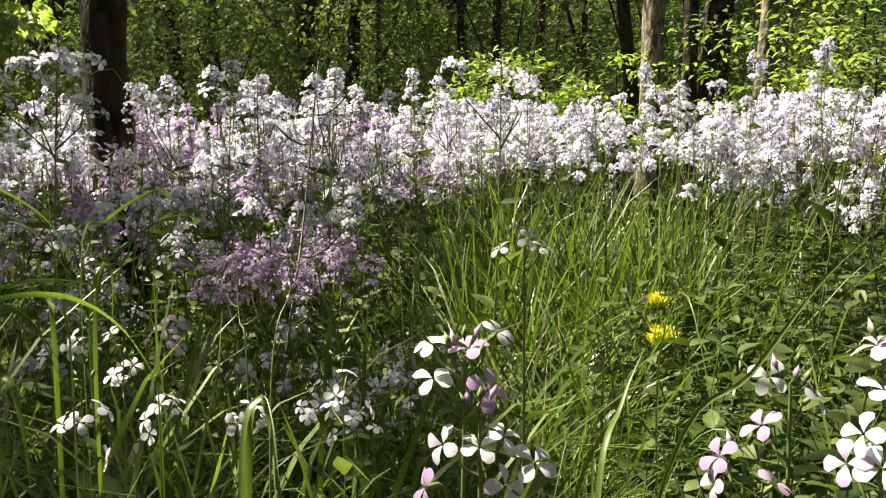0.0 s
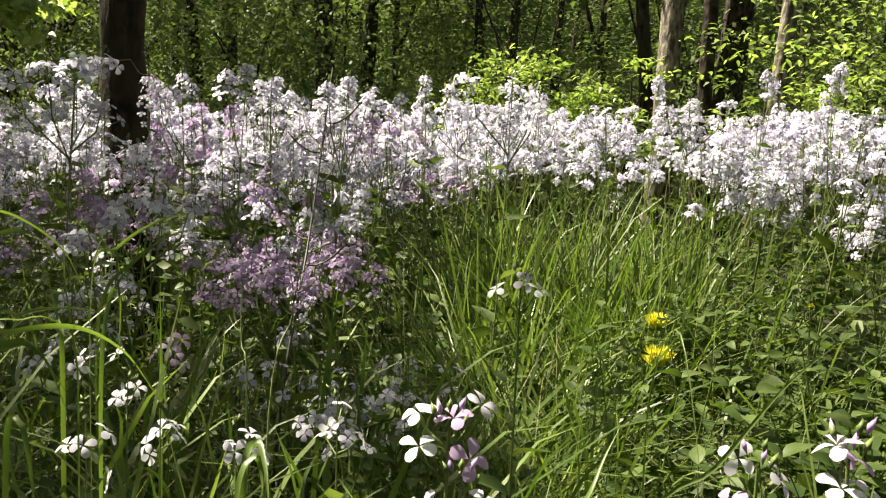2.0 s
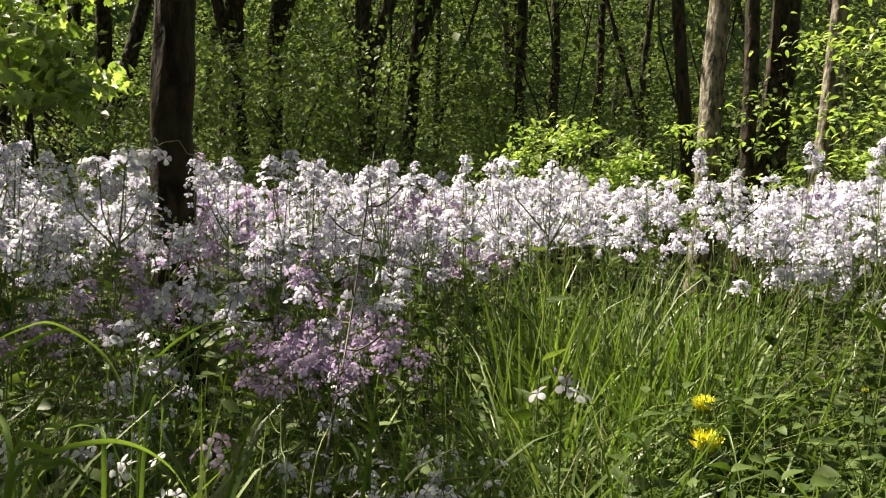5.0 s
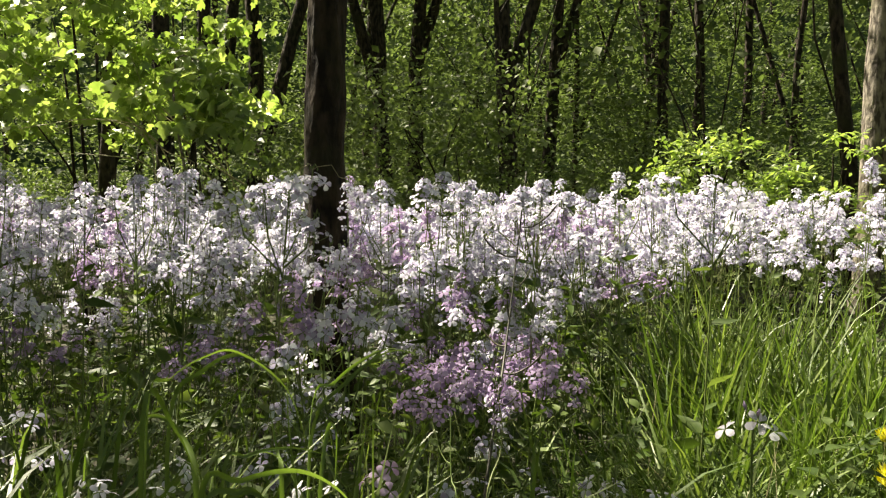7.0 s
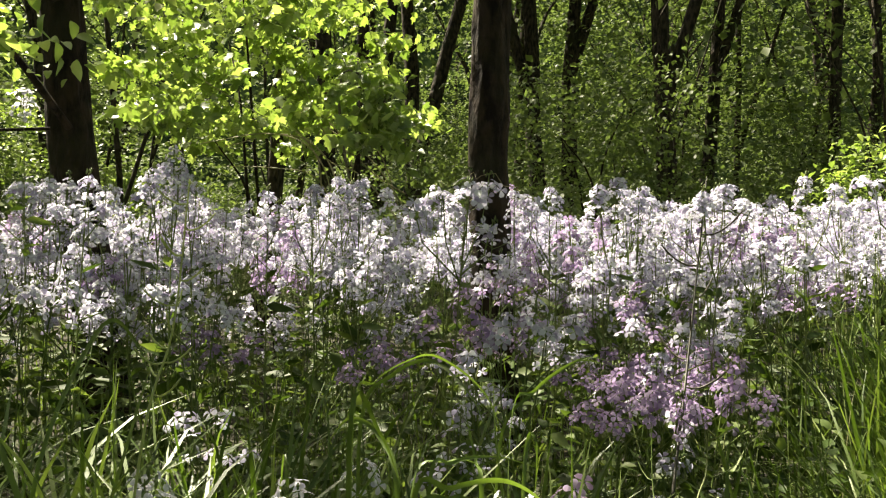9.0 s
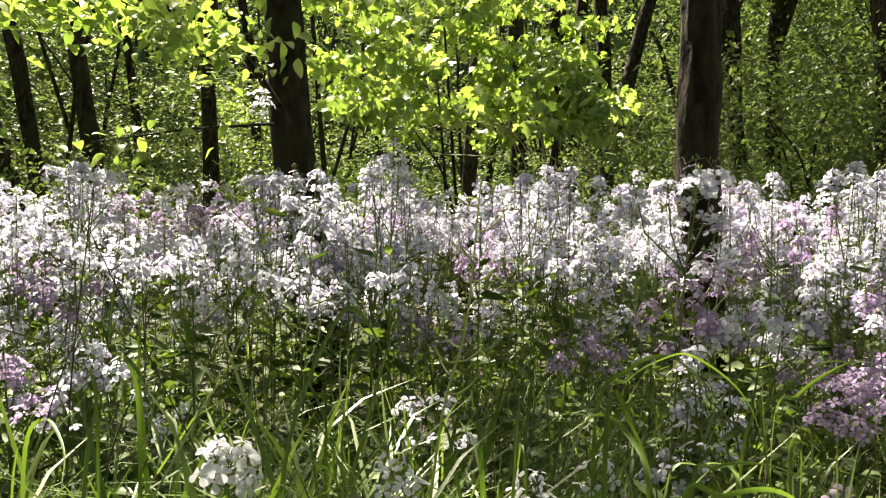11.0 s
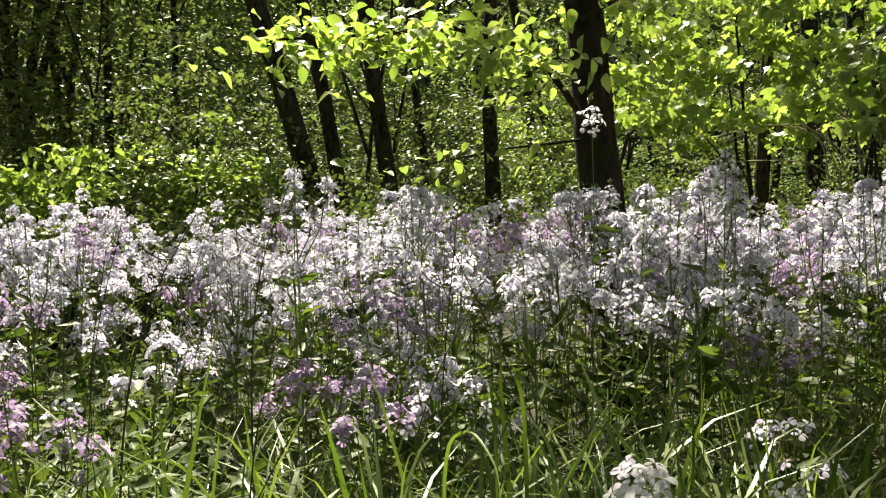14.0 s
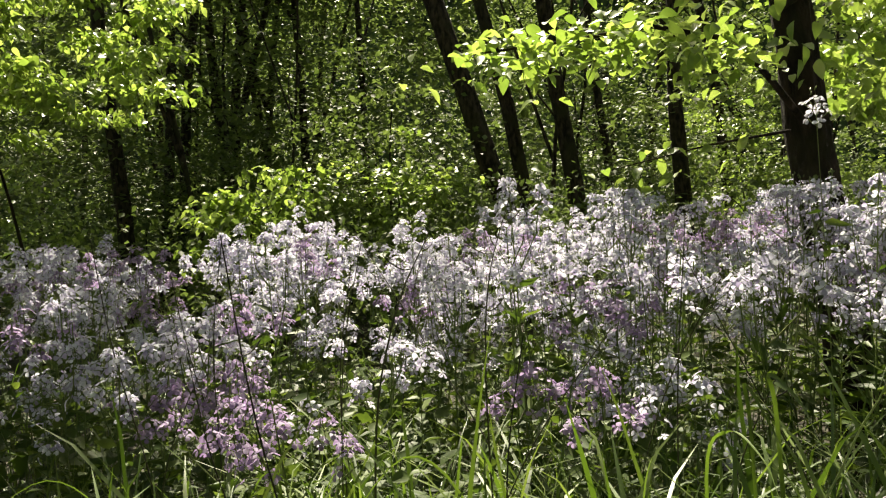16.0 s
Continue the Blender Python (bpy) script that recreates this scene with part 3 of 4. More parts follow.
shrub("maple_sapling", 39.5, 5.6, 1.10, 3.1, 4600, 0.076, LEAF_MAPLE, LEAF_SUNLIT, "young maple with bright fresh sunlit leaves", 3, 0.95, clumps=64, loose=0.10, droop=1.1)
small = shrub("maple_sapling", 33.2, 4.6, 0.26, 1.75, 260, 0.085, LEAF_MAPLE, LEAF_SUNLIT, "small maple with pale sunlit leaves and bare twigs", 4, 1.1, clumps=14, loose=0.2, droop=1.0)
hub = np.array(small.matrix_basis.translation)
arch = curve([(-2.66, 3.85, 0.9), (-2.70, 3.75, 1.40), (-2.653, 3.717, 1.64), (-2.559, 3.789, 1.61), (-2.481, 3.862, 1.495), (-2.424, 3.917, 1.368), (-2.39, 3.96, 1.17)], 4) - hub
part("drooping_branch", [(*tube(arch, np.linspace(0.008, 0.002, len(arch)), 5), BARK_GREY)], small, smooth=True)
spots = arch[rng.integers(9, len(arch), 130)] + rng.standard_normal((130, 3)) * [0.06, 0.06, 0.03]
part("foliage", [(*scatter(LEAF_BROAD, spots, rng.standard_normal((130, 3)) * [1, 0.4, 0.4] + [0, -0.4, -0.5], np.array([[0, -0.67, 0.70]]) + 0.22 * rng.standard_normal((130, 3)), rng.uniform(0.05, 0.085, 130)), LEAF_SUNLIT)], small, "pale glossy leaves along a drooping branch")
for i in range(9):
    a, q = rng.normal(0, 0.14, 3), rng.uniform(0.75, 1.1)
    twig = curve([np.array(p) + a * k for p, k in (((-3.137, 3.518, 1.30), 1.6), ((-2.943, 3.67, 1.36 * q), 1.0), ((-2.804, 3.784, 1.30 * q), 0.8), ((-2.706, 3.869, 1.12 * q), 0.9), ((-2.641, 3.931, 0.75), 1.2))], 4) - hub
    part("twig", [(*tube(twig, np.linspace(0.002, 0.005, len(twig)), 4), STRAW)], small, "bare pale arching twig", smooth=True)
shrub("shrub", 1.0, 6.4, 0.62, 1.6, 2100, 0.062, LEAF_BROAD, LEAF_SUNLIT, "low bright green shrub at the edge of the meadow", 6, 0.6)
shrub("shrub", -5.6, 6.9, 0.45, 1.75, 380, 0.07, LEAF_FINE, LEAF_SUNLIT, "bright green shrub in front of grey trunks", 5, 0.6)
shrub("shrub", -19.5, 5.4, 0.8, 2.3, 1900, 0.052, LEAF_FINE, LEAF_SUNLIT, "tall bright green shrub beside a grey trunk", 6, 0.5)
shrub("shrub", -25.0, 5.0, 0.7, 2.0, 1200, 0.052, LEAF_FINE, LEAF_SUNLIT, "tall bright green shrub at the wood's edge", 6, 0.4)
shrub("shrub", 82.3, 6.6, 0.52, 1.62, 1500, 0.085, LEAF_BROAD, LEAF_SUNLIT, "rounded green shrub with glossy leaves catching sunlight", 6, 0.3, clumps=46, loose=0.16, droop=0.7)
shrub("shrub", 73.6, 7.0, 0.6, 1.9, 1300, 0.085, LEAF_BROAD, LEAF_SUNLIT, "leafy green shrub below dark trunks", 6, 0.3)
shrub("leafy_tree", 96.0, 6.0, 1.15, 3.5, 9500, 0.072, LEAF_BROAD, LEAF_SUNLIT, "broad crown of bright yellow-green sunlit leaves", 1, 1.28, category="tree", clumps=105, loose=0.085, droop=0.7)
for i in range(26):
    yaw = -30 + i * 5.2 + wood.uniform(-2, 2)
    # brighter leaf colour dealt by bearing, where the wood looks sunlit
    shrub("undergrowth_shrub", yaw, wood.uniform(7.0, 12.5), wood.uniform(0.8, 1.4), wood.uniform(1.2, 2.8), 3000, 0.056, LEAF_FAR,
          LEAF_SUNLIT if wood.random() < (0.4 if yaw < 62 else 0.12) and yaw > 32 else LEAF_WOOD, "green undergrowth shrub in the shaded wood", 4, 0.2, droop=0.6)


def build_understory():
    """Low leafy growth under the trees, and leaves of the wood behind."""
    n, k = 62000, 1700
    yaw, r = rng.uniform(-48, 124, k), np.sqrt(rng.uniform(5.0 ** 2, 15 ** 2, k))
    c = np.stack([-np.sin(np.radians(yaw)) * r, np.cos(np.radians(yaw)) * r, rng.uniform(0.03, 1, k) ** 1.3 * 0.95], 1)
    p = c[rng.integers(0, k, n)] + rng.standard_normal((n, 3)) * [0.24, 0.24, 0.035]
    p[:, 2] = np.maximum(p[:, 2], 0.04)
    v, t = scatter(LEAF_FAR, p, rng.standard_normal((n, 3)) * [1, 1, 0.3] + [0, 0, -0.3], [[0, 0, 1.0]] + 0.22 * rng.standard_normal((n, 3)), rng.uniform(0.045, 0.09, n))
    tagged(new("undergrowth", tri_mesh("undergrowth", [(v, t, LEAF_WOOD)])), "low green undergrowth leaves covering the wood's floor", "undergrowth", kind="stuff")
    n, k = 440000, 7300
    yaw, r = np.r_[rng.uniform(-50, 126, 5000), rng.uniform(-8, 26, 800), rng.uniform(50, 106, 1500)], np.r_[rng.uniform(12, 30, 5000), rng.uniform(12, 22, 800), rng.uniform(9.0, 18, 1500)]
    c = np.stack([-np.sin(np.radians(yaw)) * r, np.cos(np.radians(yaw)) * r, rng.uniform(0.02, 1, k) ** 1.1 * 8.5], 1)
    steep = (c[:, 2] - 0.8) / np.hypot(c[:, 0], c[:, 1])
    c = c[rng.uniform(0, 1, k) > np.clip((steep - 0.12) * 5, 0, 0.5)]
    slope, which = rng.normal(0, 0.22, (len(c), 2)), rng.integers(0, len(c), n)
    d = rng.standard_normal((n, 3)) * [0.45, 0.45, 0.035]
    d[:, 2] += (d[:, :2] * slope[which]).sum(1) - 0.22 * (d[:, :2] ** 2).sum(1)
    p = c[which] + d
    p = p[(p[:, 2] < 2.5) | (rng.uniform(0, 1, n) < lit(sun_foot(p)))]
    n = len(p)
    v, t = scatter(LEAF_FAR, p, rng.standard_normal((n, 3)) * [1, 1, 0.3] + [0, 0, -0.2], [[0, 0, 1.0]] + 0.20 * rng.standard_normal((n, 3)), rng.uniform(0.06, 0.12, n))
    tagged(new("far_foliage", tri_mesh("far_foliage", [(v, t, LEAF_WOOD)])), "dense green leaves of the wood behind the meadow", "foliage", kind="stuff")


build_understory()


def build_backdrop():
    """The far side of the wood, a leafy wall with a ragged top."""
    m, nodes, links, bsdf = material("distant_leaves")
    co = nodes.new("ShaderNodeTexCoord")
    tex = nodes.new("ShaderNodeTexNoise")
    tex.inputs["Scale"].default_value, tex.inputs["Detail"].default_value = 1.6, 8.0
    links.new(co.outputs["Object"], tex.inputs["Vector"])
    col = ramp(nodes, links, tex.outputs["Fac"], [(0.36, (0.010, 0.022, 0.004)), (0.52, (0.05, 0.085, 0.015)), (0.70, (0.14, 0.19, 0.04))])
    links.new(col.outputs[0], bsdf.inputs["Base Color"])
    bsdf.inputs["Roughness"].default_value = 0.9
    n, rows = 240, 7
    yaw = np.radians(np.linspace(-180, 180, n))
    v = []
    for k in range(rows):
        for a in yaw:
            r = 46 + 3 * noise.noise(Vector((math.cos(a) * 9, math.sin(a) * 9, k * 0.8)))
            top = 16.5 + 5.0 * noise.noise(Vector((math.cos(a) * 14, math.sin(a) * 14, 9.0)))
            v.append((-math.sin(a) * r, math.cos(a) * r, -0.5 + (top + 0.5) * k / (rows - 1)))
    i = (np.arange(rows - 1)[:, None] * n + np.arange(n - 1)[None]).ravel()
    t = np.concatenate([np.stack([i, i + 1, i + n + 1], 1), np.stack([i, i + n + 1, i + n], 1)])
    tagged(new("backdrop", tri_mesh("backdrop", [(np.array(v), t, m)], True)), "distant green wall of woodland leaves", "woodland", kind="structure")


build_backdrop()


# ---- meadow: flowers ----
def open_ground(x, y):
    """How densely rocket plants stand at a place, 0 to 1."""
    yaw, r = math.degrees(math.atan2(-x, y)), math.hypot(x, y)
    near = float(np.interp(yaw, [-30, -19, -17, -11, -9.5, 2, 4, 11, 45, 55, 84, 90], [2.3, 2.3, 2.2, 2.2, 2.8, 2.75, 2.0, 1.6, 1.6, 1.8, 1.75, 2.1]))
    near += 0.45 * noise.noise(Vector((x * 2.1, y * 2.1, 5.0)))
    far = 4.6 + 0.5 * noise.noise(Vector((yaw * 0.08, 0, 0)))
    if yaw < -30 or yaw > 102 or r < (1.1 if yaw < 45 else 1.4) or r > far:
        return 0.0
    if r < near:
        return (0.06 if yaw < 45 else 0.05) if yaw > 2 else 0.012
    patch = min(1.0, max(0.25, 0.62 + 1.5 * noise.noise(Vector((x * 1.7, y * 1.7, 8.0)))))
    return patch * (0.6 + 0.4 * min(1.0, (r - near) / 0.5)) * (0.72 if yaw > 55 else 0.95) * (0.3 if yaw < -9 and r < 2.9 else 1.0)


def plant_height(x, y, dice):
    yaw, r = math.degrees(math.atan2(-x, y)), math.hypot(x, y)
    h = 0.60 + 0.09 * (min(r, 4.2) - 1.3) + dice.gauss(0, 0.085) - 0.12 * max(0.0, 1.6 - r)
    if yaw > 60:
        h -= 0.03
    if yaw < 5:
        h += 0.07
    if dice.random() < 0.22:
        h += dice.uniform(0.08, 0.22)
    return max(0.42, min(1.04 if yaw < 5 else 0.90 + 0.04 * dice.random(), h))


PATCH = polar(15.8, 1.8)
PURPLE_SPOTS = [polar(92, 1.9), polar(80, 1.8), polar(16.0, 1.75), polar(18.5, 1.95), polar(82, 2.2), polar(87, 2.0), polar(36, 2.2), polar(30, 1.9), polar(25, 2.3)]


# slender plants that stand above the rest: x, y, height
TALL = [(-0.65, 1.84, 0.97), (-1.42, 1.31, 1.00), (-0.45, 2.00, 0.94), (-0.43, 1.89, 0.95), (-0.26, 2.27, 0.98), (-0.66, 2.08, 0.96), (-0.87, 2.11, 0.96), (-0.70, 2.30, 0.96), (-0.33, 2.58, 0.96), (-1.22, 1.72, 0.96), (-1.33, 1.76, 0.95), (-0.90, 2.23, 0.94), (-1.04, 2.28, 0.96), (-0.73, 2.42, 0.96), (-0.53, 2.36, 0.96), (-1.37, 1.91, 0.98), (-1.38, 1.78, 0.94), (-1.35, 1.54, 0.92), (-1.54, 1.53, 0.96), (-1.94, 0.85, 0.94), (-1.85, 0.55, 0.98), (-1.42, 1.99, 0.98), (-1.46, 1.84, 0.95), (-1.54, 1.37, 0.97), (-2.06, 0.62, 0.99), (-2.22, 0.99, 0.96), (-2.26, 1.03, 0.96), (-1.53, 1.16, 0.93), (-2.28, 0.10, 0.90), (0.74, 2.88, 1.07), (0.85, 2.53, 1.07), (0.43, 3.14, 1.07)]


def build_flowers():
    dice = random.Random(11)
    places = [(math.hypot(x, y), x, y, h) for x, y, h in ((-1.62, 2.28, 0.98), (0.34, 3.0, 1.0), (-1.95, 1.42, 0.86), (-2.12, 1.55, 0.90), (-2.02, 1.68, 0.84), (-1.80, 1.48, 0.78), (-2.22, 1.72, 0.92), (-1.88, 1.30, 0.80), (-1.12, 2.28, 0.80), (-1.22, 2.42, 0.84), (-2.06, -0.27, 0.66), (-2.12, -0.20, 0.58))]
    for i in range(9):
        x, y = polar(dice.gauss(15.8, 1.8), dice.uniform(1.6, 2.05))
        places.append((math.hypot(x, y), x, y, dice.uniform(0.55, 0.76)))
    for i in range(4):
        x, y = polar(dice.uniform(3, 14), dice.uniform(0.95, 1.4))
        places.append((math.hypot(x, y), x, y, dice.uniform(0.36, 0.50)))
    while len(places) < 25:
        x, y = polar(dice.uniform(8, 44), dice.uniform(0.9, 1.35))
        places.append((math.hypot(x, y), x, y, dice.uniform(0.38, 0.55)))
    while len(places) < 690:
        yaw, r = dice.uniform(-30, 102), math.sqrt(dice.uniform(1.0, 4.9 ** 2))
        x, y = polar(yaw, r)
        if dice.random() < open_ground(x, y) and min(math.hypot(x - a, y - b) for a, b in ((-1.35, 2.77), (-2.41, 1.87))) > 0.12:
            places.append((r, x, y, plant_height(x, y, dice)))
    places.sort()
    kinds = []
    for h, purple in [(0.46, 0), (0.54, 0), (0.61, 0), (0.67, 0), (0.73, 0), (0.79, 0), (0.86, 0), (0.94, 0), (0.60, 1), (0.74, 1), (0.88, 1)]:
        kinds.append((assemble("dames_rocket", rocket_plant(h, 1, 6 if h > 0.58 else 4, 10 if h > 0.58 else 5, 0.0265, spread=0.027), PETAL_PURPLE if purple else PETAL_PALE,
                               "purple flowering meadow plant with leafy green stem" if purple else "white and pale lilac flowering plant on leafy stem",
                               "flower", "flowering meadow plants"), h, purple))
    slim = []
    for h in (0.91, 0.96, 1.0, 1.07):
        slim.append((assemble("dames_rocket", rocket_plant(h, 1, 3, 14, 0.0250, spread=0.023, reach=(0.03, 0.07), sway=0.02), PETAL_PALE, "tall slender plant with a dense pale flower club", "flower", "flowering meadow plants"), h))
    seen = set()
    for x, y, h in TALL:
        ob, top = min(slim, key=lambda q: abs(q[1] - h))
        m = pose(x, y, rise(x, y) + h - top - 0.01, 0, 0, dice.uniform(0, 360))
        if top in seen:
            copy_thing(ob, m)
        else:
            seen.add(top)
            ob.matrix_basis = m
    used = set()
    for r, x, y, h in places[:255]:
        # purple plants, more at the left, partly for the mauve tint of shade
        purple = dice.random() < (0.8 if math.hypot(x - PATCH[0], y - PATCH[1]) < 0.24 else 0.45 if min(math.hypot(x - a, y - b) for a, b in PURPLE_SPOTS) < 0.28 else (0.17 if x < -0.3 else 0.04))
        k = min((i for i in range(11) if kinds[i][2] == purple), key=lambda i: abs(kinds[i][1] - h))
        m = pose(x, y, rise(x, y), dice.uniform(-6, 6), dice.uniform(-6, 6), dice.uniform(0, 360))
        if k in used:
            copy_thing(kinds[k][0], m)
        else:
            used.add(k)
            kinds[k][0].matrix_basis = m
    far = [(h, rocket_plant(h, 0, 6, 12, 0.0275, spread=0.028)) for h in (0.62, 0.68, 0.74, 0.78, 0.82, 0.86, 0.92, 0.98)]
    pieces = []
    for r, x, y, h in places[255:]:
        ht, (stems, tips, leaves) = far[min(range(8), key=lambda i: abs(far[i][0] - h + dice.gauss(0, 0.04)))]
        a, s = dice.uniform(0, 6.28), dice.uniform(0.95, 1.06)
        turn = np.array([[math.cos(a), math.sin(a), 0], [-math.sin(a), math.cos(a), 0], [0, 0, 1]]) * s
        off = np.array([x, y, rise(x, y)])
        # purple share raised at the left, in part to imitate mauve shade
        petal = PETAL_PURPLE if dice.random() < (0.09 if x < -0.6 else 0.02) else PETAL_PALE
        for v, t, mat in [(*join(stems), STEM), (*leaves, LEAF_HERB)] + [(*f, petal) for f, g in tips]:
            pieces.append((v @ turn + off, t, mat))
    tagged(new("flower_field", tri_mesh("flower_field", pieces)), "dense field of white and lilac flowering plants in sunlight", "flowers", kind="stuff")
    front = [(-0.404, 0.785, 0.562, 4, 0, 0.030), (-0.365, 0.680, 0.522, 3, 0, 0.026), (-0.360, 0.745, 0.537, 3, 0, 0.026), (-0.307, 0.708, 0.520, 3, 0, 0.022), (-0.241, 0.730, 0.505, 3, 0, 0.024),
             (-0.151, 0.761, 0.530, 3, 0, 0.022), (-0.386, 0.908, 0.567, 3, 1, 0.024)]
    for x, y, h, flowers, purple, spread in front:
        heads = 1
        assemble("dames_rocket", rocket_plant(h, 2, heads, flowers, 0.0235, leaf_count=7, spread=spread, reach=(0.02, 0.05), sway=0.004), PETAL_LILAC if purple else PETAL_WHITE,
                 "purple four-petalled flowers on a tall thin stem" if purple else "white four-petalled flowers on a tall thin stem", "flower", "flowering meadow plants", (x, y, rise(x, y)))
    for x, y, h, heads, flowers in [(-0.775, 0.442, 0.628, 1, 15), (-1.521, 1.058, 1.075, 1, 8), (-0.794, 0.679, 0.56, 1, 7), (-0.674, 0.77, 0.545, 2, 6), (-0.668, 0.895, 0.541, 1, 7),
                                    (-0.613, 0.639, 0.565, 1, 6), (-0.581, 0.666, 0.568, 1, 7), (-0.632, 0.548, 0.60, 1, 5)]:
        assemble("dames_rocket", rocket_plant(h, 2, heads, flowers, 0.0235, leaf_count=8, sway=0.006), PETAL_WHITE,
                 "round head of white flowers on a leafy stem", "flower", "flowering meadow plants", (x, y, rise(x, y)))


build_flowers()


def sprig(foot, top, blooms, label, buds=6):
    """A flowering stem close by; blooms are (x, y, z, purple)."""
    ob = thing("dames_rocket", (*foot, rise(*foot)), label, "flower", "flowering meadow plants")
    home = np.array(ob.matrix_basis.translation)
    top = np.array(top) - home
    axis = curve([(0, 0, -0.01), (top[0] * 0.3, top[1] * 0.3, top[2] * 0.5), top * [0.9, 0.9, 0.86], top], 6)
    part("stem", [(*tube(axis, np.linspace(0.0020, 0.0010, len(axis)), 7), STEM)], ob, smooth=True)
    for x, y, z, purple in blooms:
        c = np.array([x, y, z]) - home
        root = axis[np.argmin(np.abs(axis[:, 2] - (c[2] - 0.022)))]
        out = unit((c - root) * [1, 1, 0.4])
        normal = unit(out * 0.8 + [0, -0.45, 0.55] + 0.35 * rng.standard_normal(3))
        bloom = part("flower", [(*scatter(petals(rich=True), c[None], np.cross(normal, rng.standard_normal(3))[None], normal[None], 0.0245 * rng.uniform(0.9, 1.08)), PETAL_LILAC if purple else PETAL_WHITE)], ob, "lilac petals" if purple else "", smooth=True)
        line = curve([root, (root + c) / 2 - [0, 0, 0.003], c - normal * 0.010, c - normal * 0.001], 3)
        part("flower_stalk", [(*tube(line, [0.0009] * 6 + [0.0011, 0.0016, 0.0016, 0.0008], 6), STEM)], bloom, smooth=True)
    for i in range(buds):
        a = i * 2.4
        c = top + [0.007 * math.cos(a), 0.007 * math.sin(a), 0.006 * (i % 3)]
        part("bud", [(*scatter(BUD, c[None], np.array([[0.4 * math.cos(a), 0.4 * math.sin(a), 1.0]]), np.array([[1.0, 0.3, 0]]), 0.012), PETAL_PURPLE if i % 2 else STEM)], ob)
    n = 6
    h = np.linspace(0.15, 0.55, n)
    base = np.array([axis[int(q * (len(axis) - 1))] for q in h])
    a = np.arange(n) * 2.4
    part("foliage", [(*scatter(LEAF_FINE, base, np.stack([np.cos(a), np.sin(a), 0.5 + 0 * a], 1), [[0, 0, 1.0]] + 0.3 * rng.standard_normal((n, 3)), 0.075 - 0.04 * h), LEAF_HERB)], ob)


sprig((-0.030, 0.43), (-0.021, 0.472, 0.606), [(-0.038, 0.468, 0.596, 0), (-0.008, 0.468, 0.590, 1), (-0.003, 0.480, 0.620, 0), (-0.019, 0.478, 0.611, 1), (-0.040, 0.476, 0.614, 0)], "white and lilac four-petalled flowers on one thin stem")
sprig((-0.010, 0.42), (-0.012, 0.463, 0.574), [(-0.032, 0.460, 0.561, 0), (0.001, 0.466, 0.564, 0), (0.018, 0.460, 0.552, 0), (0.002, 0.452, 0.541, 1), (-0.012, 0.458, 0.560, 0), (-0.041, 0.451, 0.540, 1)], "low white and lilac flower head on a thin stem")
sprig((0.160, 0.44), (0.163, 0.491, 0.590), [(0.153, 0.498, 0.593, 0), (0.175, 0.489, 0.585, 0), (0.148, 0.491, 0.566, 1)], "pair of white flowers on a thin curved stem", 4)
sprig((0.135, 0.46), (0.138, 0.488, 0.545), [(0.125, 0.491, 0.547, 1), (0.122, 0.487, 0.532, 1), (0.153, 0.480, 0.536, 1)], "low purple flowers on a thin stem", 3)
sprig((0.195, 0.40), (0.192, 0.433, 0.622), [(0.187, 0.437, 0.625, 1), (0.189, 0.430, 0.604, 0), (0.180, 0.430, 0.582, 0), (0.172, 0.429, 0.567, 1), (0.186, 0.423, 0.567, 0), (0.196, 0.440, 0.618, 1), (0.203, 0.428, 0.599, 0), (0.200, 0.420, 0.580, 1)], "tall head of pink and white flowers on one stem")
sprig((0.015, 0.83), (0.014, 0.860, 0.640), [(-0.010, 0.858, 0.629, 0), (0.018, 0.855, 0.639, 0), (0.033, 0.858, 0.630, 0)], "three white flowers above the grass", 4)


# ---- meadow: grass and herbs ----
def blades(n, place, height, width, bend=0.5):
    """Grass blades: arched tapering strips."""
    s = np.array([0, 0.3, 0.6, 0.85])
    tip = rng.normal(0, 0.24, (n, 2))
    a, hb = rng.uniform(0, 2 * np.pi, n), height
    b = bend * rng.uniform(0.1, 1.2, n)
    d = np.stack([np.cos(a), np.sin(a), 0 * a], 1)
    side = np.stack([-np.sin(a), np.cos(a), 0 * a], 1)
    tw = rng.uniform(-0.8, 0.8, n)
    side = side * np.cos(tw)[:, None] + d * np.sin(tw)[:, None]
    vs = []
    for q, w in zip(s, [0.8, 1.0, 0.75, 0.45]):
        c = place + np.c_[tip * (hb * q)[:, None], 0 * a] + d * (hb * b * q * q)[:, None] + np.stack([0 * a, 0 * a, hb * (q - 0.45 * b * q ** 3)], 1)
        vs += [c + side * (width * w / 2)[:, None], c - side * (width * w / 2)[:, None]]
    vs.append(place + np.c_[tip * hb[:, None], 0 * a] + d * (hb * b * 1.05)[:, None] + np.stack([0 * a, 0 * a, hb * (1 - 0.5 * b)], 1))
    v = np.stack(vs, 1)
    t = np.array([(0, 1, 3), (0, 3, 2), (2, 3, 5), (2, 5, 4), (4, 5, 7), (4, 7, 6), (6, 7, 8)])
    return v.reshape(-1, 3), (t[None] + (np.arange(n) * 9)[:, None, None]).reshape(-1, 3)


def sector(n, yaw0, yaw1, r0, r1):
    yaw, r = np.radians(rng.uniform(yaw0, yaw1, n)), np.sqrt(rng.uniform(r0 ** 2, r1 ** 2, n))
    x, y = -np.sin(yaw) * r, np.cos(yaw) * r
    return np.stack([x, y, [rise(p, q) - 0.01 for p, q in zip(x, y)]], 1)


